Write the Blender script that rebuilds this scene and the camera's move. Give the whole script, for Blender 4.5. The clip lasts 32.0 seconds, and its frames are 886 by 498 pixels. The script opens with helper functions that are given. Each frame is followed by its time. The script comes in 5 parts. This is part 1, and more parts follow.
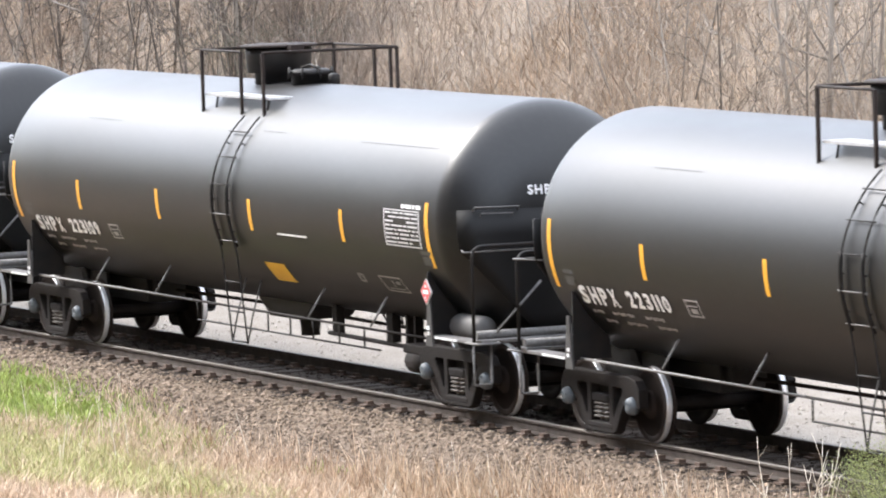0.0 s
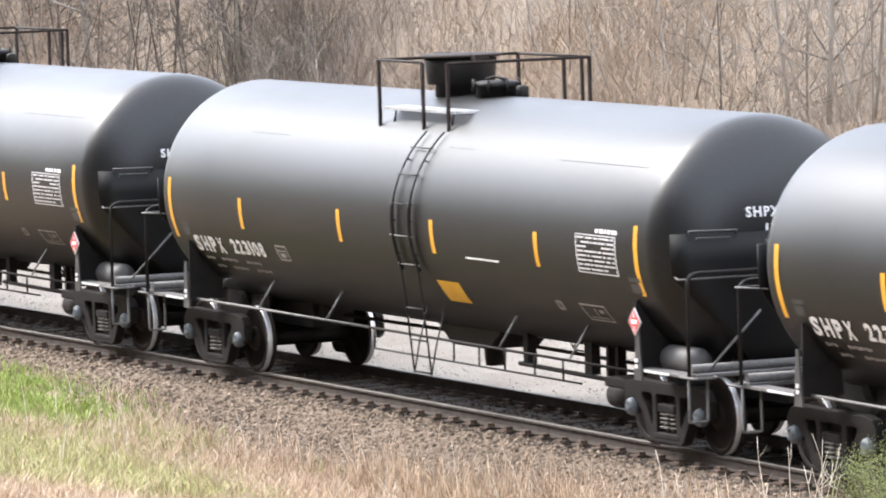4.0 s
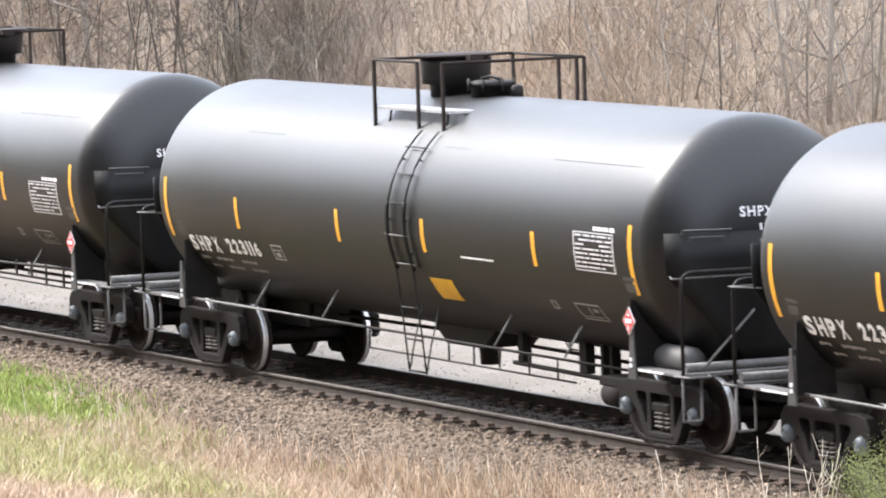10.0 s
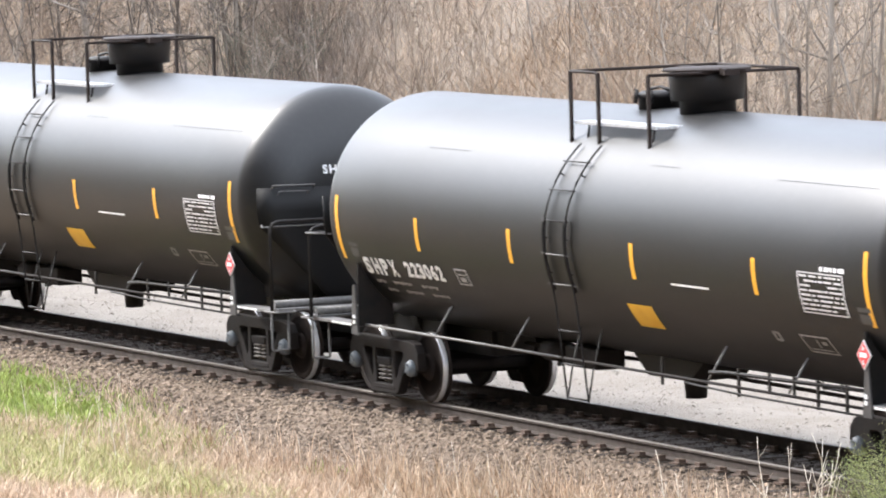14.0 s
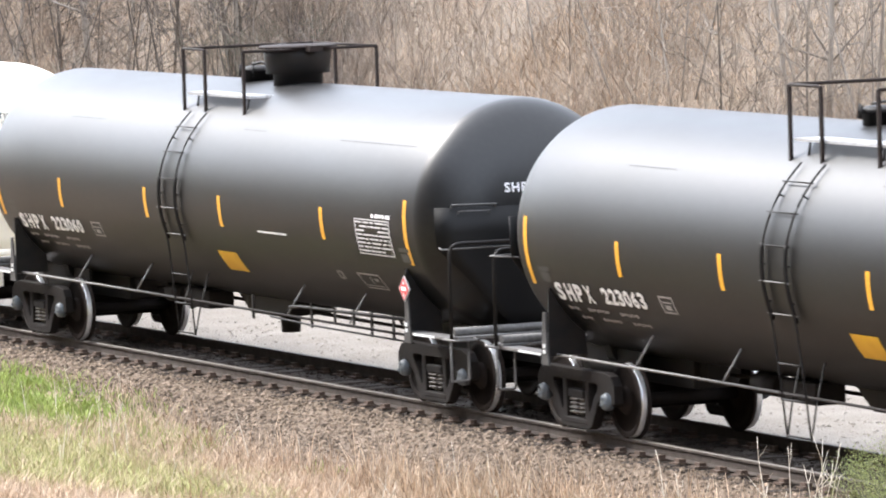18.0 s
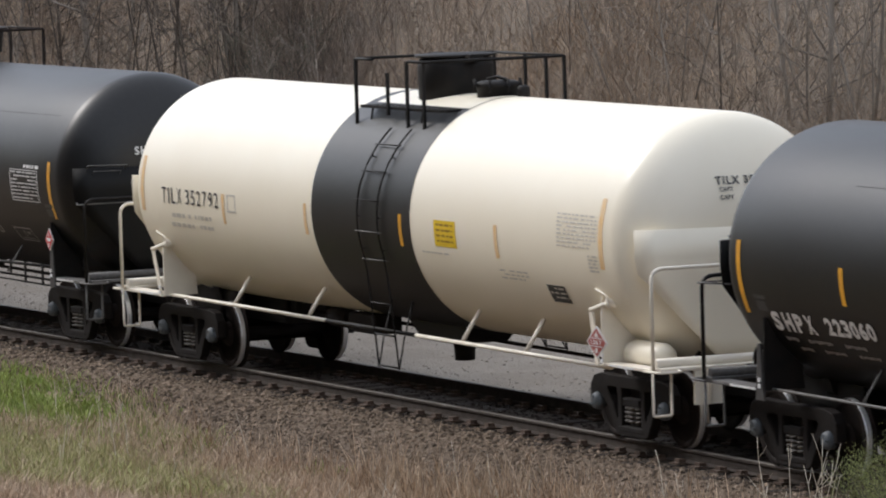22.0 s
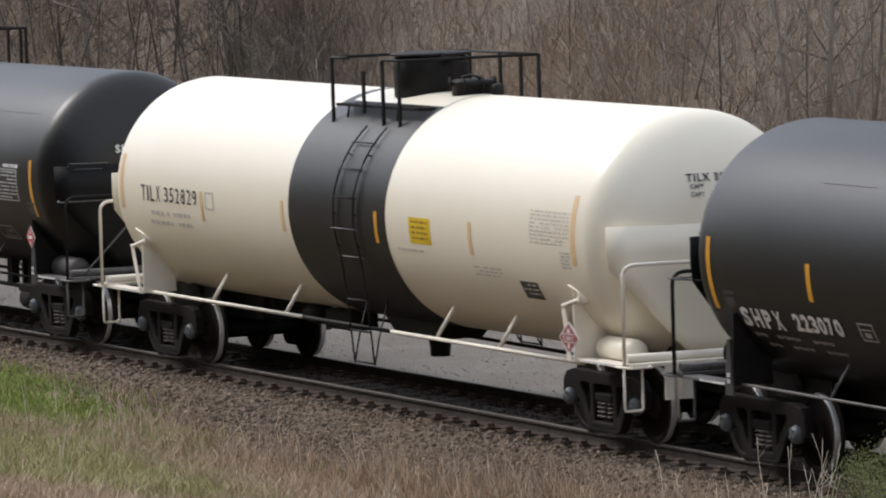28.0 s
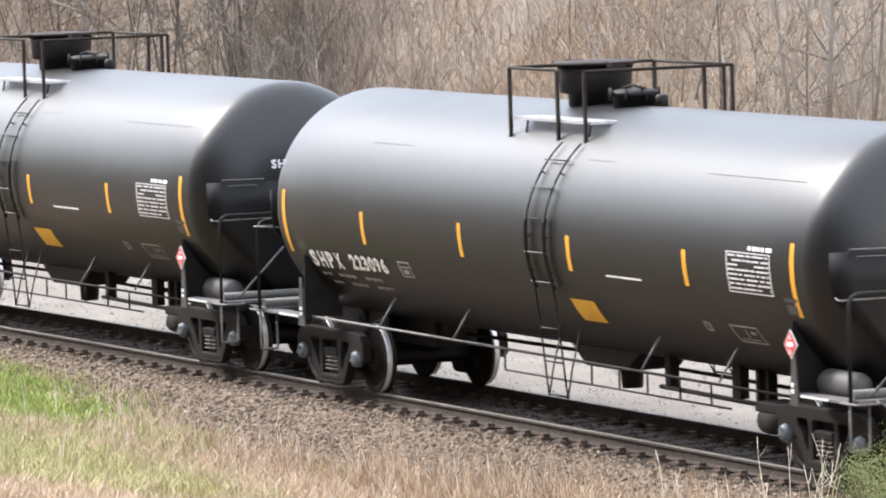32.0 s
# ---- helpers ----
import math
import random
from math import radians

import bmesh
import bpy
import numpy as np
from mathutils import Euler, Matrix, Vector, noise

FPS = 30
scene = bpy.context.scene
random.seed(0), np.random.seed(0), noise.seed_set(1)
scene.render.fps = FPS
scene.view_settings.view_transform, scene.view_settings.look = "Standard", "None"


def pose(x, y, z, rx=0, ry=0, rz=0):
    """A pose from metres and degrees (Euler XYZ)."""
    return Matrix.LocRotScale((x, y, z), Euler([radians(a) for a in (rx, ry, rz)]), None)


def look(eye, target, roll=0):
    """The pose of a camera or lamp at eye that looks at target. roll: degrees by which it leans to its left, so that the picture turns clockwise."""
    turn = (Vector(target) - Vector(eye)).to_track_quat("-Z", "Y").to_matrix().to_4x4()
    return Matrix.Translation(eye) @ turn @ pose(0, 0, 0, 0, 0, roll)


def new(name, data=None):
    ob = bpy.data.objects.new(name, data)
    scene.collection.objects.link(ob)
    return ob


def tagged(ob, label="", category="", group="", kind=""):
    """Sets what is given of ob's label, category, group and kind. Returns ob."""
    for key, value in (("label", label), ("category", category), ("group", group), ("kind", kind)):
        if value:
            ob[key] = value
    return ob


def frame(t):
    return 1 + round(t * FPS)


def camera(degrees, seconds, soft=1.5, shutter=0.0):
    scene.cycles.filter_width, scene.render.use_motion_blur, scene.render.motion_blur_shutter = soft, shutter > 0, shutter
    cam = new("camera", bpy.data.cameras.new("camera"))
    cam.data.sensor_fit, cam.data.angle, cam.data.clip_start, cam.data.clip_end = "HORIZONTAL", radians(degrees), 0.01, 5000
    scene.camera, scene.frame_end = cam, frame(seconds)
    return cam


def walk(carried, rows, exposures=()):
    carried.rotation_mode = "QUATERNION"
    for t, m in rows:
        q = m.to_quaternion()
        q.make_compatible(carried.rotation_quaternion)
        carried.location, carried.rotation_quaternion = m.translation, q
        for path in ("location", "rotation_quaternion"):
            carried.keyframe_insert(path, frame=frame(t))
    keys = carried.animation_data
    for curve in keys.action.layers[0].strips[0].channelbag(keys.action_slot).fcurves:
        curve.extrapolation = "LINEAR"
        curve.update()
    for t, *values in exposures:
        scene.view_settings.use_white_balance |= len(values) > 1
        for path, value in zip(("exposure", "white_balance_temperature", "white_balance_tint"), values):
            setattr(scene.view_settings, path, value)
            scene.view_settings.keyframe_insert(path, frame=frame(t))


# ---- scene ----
cam = camera(8.372, 32.0, soft=1.9, shutter=0.25)
EYE = (84.4397, -34.0509, 7.5495)
STAND = look(EYE, (-5.6584, 8.7415, 0.3984), -1.766)
walk(cam, [(0, STAND), (32, STAND)],
     exposures=[(t, e, 6550, 11) for t, e in (
         (0, 1.52), (18.6, 1.52), (19.3, 1.32), (20, 0.82), (21, 0.2), (22, -0.31), (23, -0.33), (24, -0.12), (25, 0.37), (25.5, 0.48), (26.6, 0.16), (27.5, -0.26), (28, -0.32), (29, -0.32), (30, -0.16), (31, 0.36), (31.5, 0.89), (32, 1.36))])

# ---- world, sun ----
world = bpy.data.worlds.new("sky")
scene.world = world
world.use_nodes = True
wn = world.node_tree.nodes
wl = world.node_tree.links
sky = wn.new("ShaderNodeTexSky")
sky.sky_type = "NISHITA"
sky.sun_disc = False
sky.sun_elevation = radians(41.6)
sky.sun_rotation = radians(239.4)
sky.air_density, sky.dust_density, sky.ozone_density = 0.9, 1.0, 0.3
veil = wn.new("ShaderNodeMix")
veil.data_type = "RGBA"
veil.inputs["Factor"].default_value = 0.6
veil.inputs["B"].default_value = (4.75, 4.95, 5.25, 1)      # thin even cloud
wl.new(sky.outputs["Color"], veil.inputs["A"])
wl.new(veil.outputs["Result"], wn["Background"].inputs["Color"])
wn["Background"].inputs["Strength"].default_value = 0.345
sun_data = bpy.data.lights.new("sun", "SUN")
sun_data.energy, sun_data.angle, sun_data.color = 2.5, radians(15), (1.0, 0.975, 0.94)
sun = new("sun", sun_data)
sun.matrix_world = look((-66, -39, 68), (0, 0, 0))


# ---- the track's gentle curve: c metres along, o metres across (negative is the camera's side) ----
CURVE = -0.0010004


def on_track(c, o=0.0, z=0.0):
    h = CURVE * c
    return Vector((c - math.sin(h) * o, CURVE * c * c / 2 + math.cos(h) * o, z))


def car_pose(c):
    h = CURVE * c
    return Matrix.Translation((c, CURVE * c * c / 2 + CURVE * 6.9 ** 2 / 2, 0)) @ Matrix.Rotation(h, 4, "Z")


# ---- materials ----
def material(name, colour, rough=0.6, metal=0.0, second=None, scale=6.0, mix=0.5, bump=0.0, bump_scale=40.0,
             fine=None, fine_scale=60.0, rough_var=0.08, coat=0.0, stretch=(1, 1, 1), detail=6.0, spread=0.22, obrand=0.0, island=0.0, spec=0.5):
    m = bpy.data.materials.new(name)
    m.use_nodes = True
    nt = m.node_tree
    n, l = nt.nodes, nt.links
    b = n["Principled BSDF"]
    b.inputs["Metallic"].default_value = metal
    b.inputs["Specular IOR Level"].default_value = spec
    if coat:
        b.inputs["Coat Weight"].default_value = coat
        b.inputs["Coat Roughness"].default_value = 0.12
    tc = n.new("ShaderNodeTexCoord")
    mp = n.new("ShaderNodeMapping")
    mp.inputs["Scale"].default_value = stretch
    l.new(tc.outputs["Object"], mp.inputs["Vector"])
    big = n.new("ShaderNodeTexNoise")
    big.inputs["Scale"].default_value, big.inputs["Detail"].default_value = scale, detail
    l.new(mp.outputs[0], big.inputs["Vector"])
    ramp = n.new("ShaderNodeMapRange")
    ramp.inputs["From Min"].default_value, ramp.inputs["From Max"].default_value = mix - spread, mix + spread
    l.new(big.outputs["Fac"], ramp.inputs["Value"])
    mixer = n.new("ShaderNodeMix")
    mixer.data_type = "RGBA"
    mixer.inputs["A"].default_value = (*colour, 1)
    mixer.inputs["B"].default_value = (*(second or [c * 0.8 for c in colour]), 1)
    l.new(ramp.outputs[0], mixer.inputs["Factor"])
    out = mixer.outputs["Result"]
    small = n.new("ShaderNodeTexNoise")
    small.inputs["Scale"].default_value, small.inputs["Detail"].default_value = fine_scale, 4.0
    l.new(mp.outputs[0], small.inputs["Vector"])
    if fine:
        r2 = n.new("ShaderNodeMapRange")
        r2.inputs["From Min"].default_value, r2.inputs["From Max"].default_value = 0.45, 0.68
        l.new(small.outputs["Fac"], r2.inputs["Value"])
        m2 = n.new("ShaderNodeMix")
        m2.data_type = "RGBA"
        m2.inputs["B"].default_value = (*fine, 1)
        l.new(out, m2.inputs["A"])
        l.new(r2.outputs[0], m2.inputs["Factor"])
        out = m2.outputs["Result"]
    if obrand or island:
        src = n.new("ShaderNodeObjectInfo") if obrand else n.new("ShaderNodeNewGeometry")
        sock = src.outputs["Random"] if obrand else src.outputs["Random Per Island"]
        amount = obrand or island
        r3 = n.new("ShaderNodeMapRange")
        r3.inputs["To Min"].default_value, r3.inputs["To Max"].default_value = 1 - amount, 1 + amount
        l.new(sock, r3.inputs["Value"])
        hs = n.new("ShaderNodeHueSaturation")
        l.new(r3.outputs[0], hs.inputs["Value"])
        l.new(out, hs.inputs["Color"])
        out = hs.outputs["Color"]
    l.new(out, b.inputs["Base Color"])
    rr = n.new("ShaderNodeMapRange")
    rr.inputs["To Min"].default_value, rr.inputs["To Max"].default_value = max(rough - rough_var, 0.02), min(rough + rough_var, 1)
    l.new(big.outputs["Fac"], rr.inputs["Value"])
    l.new(rr.outputs[0], b.inputs["Roughness"])
    if bump:
        bn = n.new("ShaderNodeTexNoise")
        bn.inputs["Scale"].default_value, bn.inputs["Detail"].default_value = bump_scale, 5.0
        l.new(mp.outputs[0], bn.inputs["Vector"])
        bp = n.new("ShaderNodeBump")
        bp.inputs["Strength"].default_value, bp.inputs["Distance"].default_value = bump, 0.02
        l.new(bn.outputs["Fac"], bp.inputs["Height"])
        l.new(bp.outputs[0], b.inputs["Normal"])
    return m


BLACK = material("black_tank_paint", (0.0048, 0.0048, 0.0053), 0.42, spec=0.45, second=(0.0070, 0.0069, 0.0069), scale=0.9, bump=0.02, bump_scale=5.0,
                 fine=(0.0085, 0.0083, 0.0082), fine_scale=14, stretch=(0.35, 1, 1), rough_var=0.07)
CREAM = material("cream_tank_paint", (0.905, 0.840, 0.695), 0.36, second=(0.875, 0.800, 0.645), scale=0.5, bump=0.01, bump_scale=4.0,
                 fine=(0.885, 0.815, 0.665), fine_scale=3, stretch=(1, 1, 0.6))
CREAM_TRIM = material("cream_fitting_paint", (0.88, 0.82, 0.70), 0.45, second=(0.78, 0.72, 0.62), scale=3)
BLACK_TRIM = material("black_fitting_paint", (0.008, 0.008, 0.0085), 0.6, spec=0.2, second=(0.018, 0.015, 0.013), scale=5)
WORN = material("worn_galvanised_edge", (0.118, 0.113, 0.111), 0.65, 0.0, second=(0.080, 0.075, 0.071), scale=4, fine=(0.140, 0.135, 0.130), fine_scale=20)
PLANK = material("galvanised_grating", (0.546, 0.553, 0.560), 0.5, 0.3, second=(0.315, 0.315, 0.322), scale=9)
RUSTY = material("rusty_brown_post", (0.022, 0.013, 0.010), 0.75, second=(0.012, 0.008, 0.007), scale=9, spec=0.25)
IRON = material("grimy_cast_iron", (0.0085, 0.0075, 0.0078), 0.75, 0.0, spec=0.16, second=(0.016, 0.0125, 0.011), scale=5, bump=0.2, bump_scale=30,
                fine=(0.015, 0.0115, 0.010), fine_scale=22)
BRACKET = material("scuffed_dark_plate", (0.030, 0.028, 0.028), 0.6, second=(0.055, 0.052, 0.050), scale=6)
SPRING = material("dusty_spring_steel", (0.14, 0.13, 0.12), 0.6, 0.3, second=(0.08, 0.07, 0.06), scale=12)
WHEEL = material("rust_stained_wheel", (0.020, 0.012, 0.009), 0.75, 0.0, spec=0.2, second=(0.010, 0.0075, 0.007), scale=4, bump=0.1)
TREAD = material("polished_wheel_tread", (0.78, 0.78, 0.79), 0.4, 0.6, second=(0.7, 0.7, 0.7), scale=6)
BLUECAP = material("blue_grey_bearing_cap", (0.118, 0.138, 0.154), 0.5, 0.1, second=(0.074, 0.083, 0.091), scale=14)
YELLOW = material("amber_reflective_tape", (0.80, 0.40, 0.03), 0.35, second=(0.62, 0.30, 0.03), scale=8)
TAN = material("weathered_amber_tape", (0.80, 0.50, 0.20), 0.45, second=(0.80, 0.60, 0.36), scale=8)
WHITE = material("white_stencil_paint", (0.78, 0.78, 0.78), 0.5, second=(0.66, 0.66, 0.66), scale=20)
GREY = material("faded_grey_stencil", (0.30, 0.30, 0.29), 0.55, second=(0.2, 0.2, 0.2), scale=20)
PANEL = material("grey_white_panel", (0.55, 0.55, 0.55), 0.5, second=(0.42, 0.42, 0.42), scale=20)
PRINT = material("dulled_white_stencil", (0.40, 0.39, 0.38), 0.55, second=(0.27, 0.26, 0.26), scale=20)
FAINT = material("faint_dark_stencil", (0.045, 0.044, 0.042), 0.5, second=(0.06, 0.06, 0.06), scale=20)
BEIGE_GREY = material("faded_stencil_on_cream", (0.56, 0.53, 0.47), 0.5, second=(0.64, 0.60, 0.53), scale=20)
INK = material("black_stencil_paint", (0.03, 0.03, 0.03), 0.5, second=(0.05, 0.05, 0.05), scale=20)
RESERVOIR = material("dusty_grey_reservoir", (0.085, 0.081, 0.080), 0.65, second=(0.055, 0.052, 0.050), scale=5)
NOTICE_INK = material("brown_notice_print", (0.34, 0.18, 0.02), 0.5, second=(0.28, 0.15, 0.02), scale=9)
SHIELD = material("dull_black_shield_paint", (0.0055, 0.0055, 0.006), 0.5, spec=0.2, second=(0.0075, 0.0074, 0.0074), scale=2)
LOGO = material("orange_yellow_decal", (0.86, 0.50, 0.02), 0.35, second=(0.78, 0.42, 0.02), scale=5)
SIGN = material("yellow_notice_decal", (0.82, 0.58, 0.02), 0.4, second=(0.74, 0.5, 0.02), scale=8)
RED = material("red_placard", (0.62, 0.05, 0.05), 0.4, second=(0.54, 0.04, 0.05), scale=10)
DULL_RED = material("faded_dark_red_placard", (0.38, 0.09, 0.08), 0.5, second=(0.30, 0.07, 0.06), scale=10)
SCRATCH = material("scraped_weld_line", (0.02, 0.02, 0.02), 0.7, spec=0.1, second=(0.05, 0.05, 0.05), scale=3)
RAIL_SIDE = material("rusted_rail_side", (0.085, 0.070, 0.060), 0.9, second=(0.055, 0.044, 0.037), scale=7, bump=0.1, spec=0.2)
RAIL_TOP = material("polished_rail_head", (0.105, 0.090, 0.077), 0.6, 0.2, second=(0.080, 0.067, 0.056), scale=3)
BRIAR = material("dark_briar_stems", (0.115, 0.088, 0.076), 0.9, second=(0.180, 0.140, 0.115), scale=2, island=0.4)
TIE = material("creosoted_tie", (0.040, 0.031, 0.026), 0.9, second=(0.058, 0.045, 0.037), scale=4, stretch=(8, 1, 4), bump=0.3, obrand=0.3, spec=0.15)
PLATE = material("rusty_tie_plate", (0.115, 0.075, 0.052), 0.85, second=(0.069, 0.046, 0.034), scale=9)
GRIT = material("pale_road_gravel", (0.270, 0.244, 0.212), 0.9, second=(0.210, 0.186, 0.160), scale=9, spec=0.15, island=0.3)
STONE = material("ballast_stone", (0.275, 0.213, 0.160), 0.9, second=(0.115, 0.085, 0.063), scale=9, bump=0.3, spec=0.15, island=0.65)
STRAW = material("dry_straw_grass", (0.490, 0.385, 0.275), 0.85, second=(0.410, 0.296, 0.212), scale=0.7, spec=0.15, island=0.5)
STALK = material("bleached_stalk", (0.629, 0.573, 0.480), 0.8, second=(0.510, 0.448, 0.360), scale=5, spec=0.15)
OLIVE = material("yellow_green_mixed_grass", (0.300, 0.310, 0.120), 0.85, second=(0.400, 0.360, 0.190), scale=0.9, spec=0.15, island=0.45)
RUSSET = material("russet_dead_stems", (0.259, 0.163, 0.097), 0.85, second=(0.194, 0.119, 0.070), scale=1.2, spec=0.15, island=0.45)
GREEN = material("spring_grass", (0.213, 0.306, 0.071), 0.8, second=(0.309, 0.343, 0.113), scale=1.0, spec=0.15, island=0.4)
LEAF = material("bush_leaf", (0.165, 0.205, 0.070), 0.7, second=(0.270, 0.285, 0.115), scale=6, island=0.45)
EVERGREEN = material("dull_evergreen_leaf", (0.055, 0.080, 0.045), 0.8, second=(0.10, 0.115, 0.07), scale=3, island=0.4)
BARK = material("grey_brown_bark", (0.055, 0.043, 0.035), 0.9, second=(0.125, 0.102, 0.082), scale=5, stretch=(1, 1, 0.2), bump=0.4, obrand=0.25)
TWIG = material("pale_twigs", (0.360, 0.306, 0.252), 0.9, second=(0.215, 0.176, 0.140), scale=1.2, spec=0.15, island=0.5)
GREY_BARK = material("smooth_grey_bark", (0.190, 0.165, 0.140), 0.9, second=(0.275, 0.240, 0.205), scale=5, stretch=(1, 1, 0.2), bump=0.3, obrand=0.2)
ORANGE = material("tawny_hill_grass", (0.375, 0.275, 0.190), 0.9, second=(0.295, 0.205, 0.140), scale=0.6, spec=0.15, island=0.4)
BRUSH = material("brown_brush", (0.280, 0.222, 0.175), 0.9, second=(0.330, 0.255, 0.195), scale=0.25, spec=0.15, island=0.5)


def ground_material():
    m = bpy.data.materials.new("gravel_soil_and_leaf_litter")
    m.use_nodes = True
    nt = m.node_tree
    n, l = nt.nodes, nt.links
    b = n["Principled BSDF"]
    b.inputs["Roughness"].default_value = 0.95
    b.inputs["Specular IOR Level"].default_value = 0.2
    tc = n.new("ShaderNodeTexCoord")

    def noise_node(scale, detail=6.0, rough=0.6):
        t = n.new("ShaderNodeTexNoise")
        t.inputs["Scale"].default_value, t.inputs["Detail"].default_value, t.inputs["Roughness"].default_value = scale, detail, rough
        l.new(tc.outputs["Object"], t.inputs["Vector"])
        return t.outputs["Fac"]

    def blend(fac, a, c, lo=0.4, hi=0.6):
        r = n.new("ShaderNodeMapRange")
        r.inputs["From Min"].default_value, r.inputs["From Max"].default_value = lo, hi
        l.new(fac, r.inputs["Value"])
        x = n.new("ShaderNodeMix")
        x.data_type = "RGBA"
        for key, v in (("A", a), ("B", c)):
            if isinstance(v, tuple):
                x.inputs[key].default_value = (*v, 1)
            else:
                l.new(v, x.inputs[key])
        l.new(r.outputs[0], x.inputs["Factor"])
        return x.outputs["Result"]

    vor = n.new("ShaderNodeTexVoronoi")
    vor.inputs["Scale"].default_value = 26.0
    l.new(tc.outputs["Object"], vor.inputs["Vector"])
    sep = n.new("ShaderNodeSeparateColor")
    l.new(vor.outputs["Color"], sep.inputs["Color"])
    # three grounds, told apart by masks that follow the lie of the land
    ballast = blend(sep.outputs[0], (0.118, 0.088, 0.064), (0.228, 0.174, 0.130), 0.0, 1.0)
    ballast = blend(noise_node(1.3), ballast, (0.165, 0.124, 0.090), 0.5, 0.75)
    # oily bed between the rails, with the train's shade put into its colour too
    fouled_shaded = blend(sep.outputs[1], (0.026, 0.021, 0.016), (0.064, 0.048, 0.037), 0.0, 1.0)
    gravel = blend(noise_node(30.0), (0.200, 0.177, 0.152), (0.168, 0.147, 0.125))
    gravel = blend(noise_node(0.8), gravel, (0.222, 0.202, 0.176), 0.42, 0.7)
    soil = blend(noise_node(1.1), (0.278, 0.205, 0.137), (0.207, 0.150, 0.101))
    litter = blend(noise_node(0.22), (0.220, 0.184, 0.150), (0.260, 0.202, 0.150), 0.42, 0.6)
    litter = blend(noise_node(2.2), litter, (0.300, 0.245, 0.190), 0.48, 0.72)
    litter = blend(noise_node(11.0), litter, (0.130, 0.102, 0.080), 0.52, 0.75)
    att = n.new("ShaderNodeVertexColor")
    att.layer_name = "kind_of_ground"
    ks = n.new("ShaderNodeSeparateColor")
    l.new(att.outputs["Color"], ks.inputs["Color"])
    col = blend(ks.outputs[0], litter, soil, 0.2, 0.3)
    col = blend(ks.outputs[0], col, gravel, 0.45, 0.55)
    col = blend(ks.outputs[0], col, ballast, 0.7, 0.8)
    col = blend(ks.outputs[1], col, fouled_shaded, 0.3, 0.7)
    # unseen camera-side slope, coloured dark to dim what the tanks' lower halves reflect
    col = blend(ks.outputs[2], col, blend(noise_node(0.3), (0.075, 0.062, 0.048), (0.045, 0.040, 0.031)), 0.3, 0.7)
    l.new(col, b.inputs["Base Color"])
    bp = n.new("ShaderNodeBump")
    bp.inputs["Strength"].default_value, bp.inputs["Distance"].default_value = 0.8, 0.04
    l.new(vor.outputs["Distance"], bp.inputs["Height"])
    l.new(bp.outputs[0], b.inputs["Normal"])
    return m


GROUND = ground_material()


# ---- mesh helpers ----
def box(bm, x0, x1, y0, y1, z0, z1, bevel=0.0):
    vs = [bm.verts.new((x, y, z)) for x in (x0, x1) for y in (y0, y1) for z in (z0, z1)]
    quads = ((0, 1, 3, 2), (4, 6, 7, 5), (0, 4, 5, 1), (2, 3, 7, 6), (0, 2, 6, 4), (1, 5, 7, 3))
    fs = [bm.faces.new([vs[i] for i in q]) for q in quads]
    if bevel:
        es = list({e for f in fs for e in f.edges})
        bmesh.ops.bevel(bm, geom=es, offset=bevel, segments=2, profile=0.5, affect="EDGES")


def tube(bm, pts, r, sides=8, r_end=None):
    pts = [Vector(p) for p in pts]
    rings = []
    for i, p in enumerate(pts):
        d = (pts[min(i + 1, len(pts) - 1)] - pts[max(i - 1, 0)]).normalized()
        a = d.cross(Vector((0, 0, 1)) if abs(d.z) < 0.9 else Vector((1, 0, 0))).normalized()
        b = d.cross(a)
        rad = r if r_end is None else r + (r_end - r) * i / (len(pts) - 1)
        rings.append([bm.verts.new(p + rad * (math.cos(2 * math.pi * k / sides) * a + math.sin(2 * math.pi * k / sides) * b)) for k in range(sides)])
    for u, v in zip(rings, rings[1:]):
        for k in range(sides):
            bm.faces.new((u[k], u[(k + 1) % sides], v[(k + 1) % sides], v[k])).smooth = True
    bm.faces.new(rings[0][::-1])
    bm.faces.new(rings[-1])


def hoop(points, bend=0.12, steps=5):
    """A path with its inner corners rounded."""
    pts = [Vector(p) for p in points]
    out = [pts[0]]
    for a, b, c in zip(pts, pts[1:], pts[2:]):
        p, q = b + (a - b).normalized() * bend, b + (c - b).normalized() * bend
        for i in range(steps + 1):
            w = i / steps
            out.append((1 - w) ** 2 * p + 2 * w * (1 - w) * b + w * w * q)
    return out + [pts[-1]]


def prism(bm, outline, y0, y1):
    """An outline in the x-z plane, given thickness along y."""
    a = [bm.verts.new((x, y0, z)) for x, z in outline]
    b = [bm.verts.new((x, y1, z)) for x, z in outline]
    n = len(a)
    bm.faces.new(a)
    bm.faces.new(b[::-1])
    for i in range(n):
        bm.faces.new((a[i], b[i], b[(i + 1) % n], a[(i + 1) % n]))


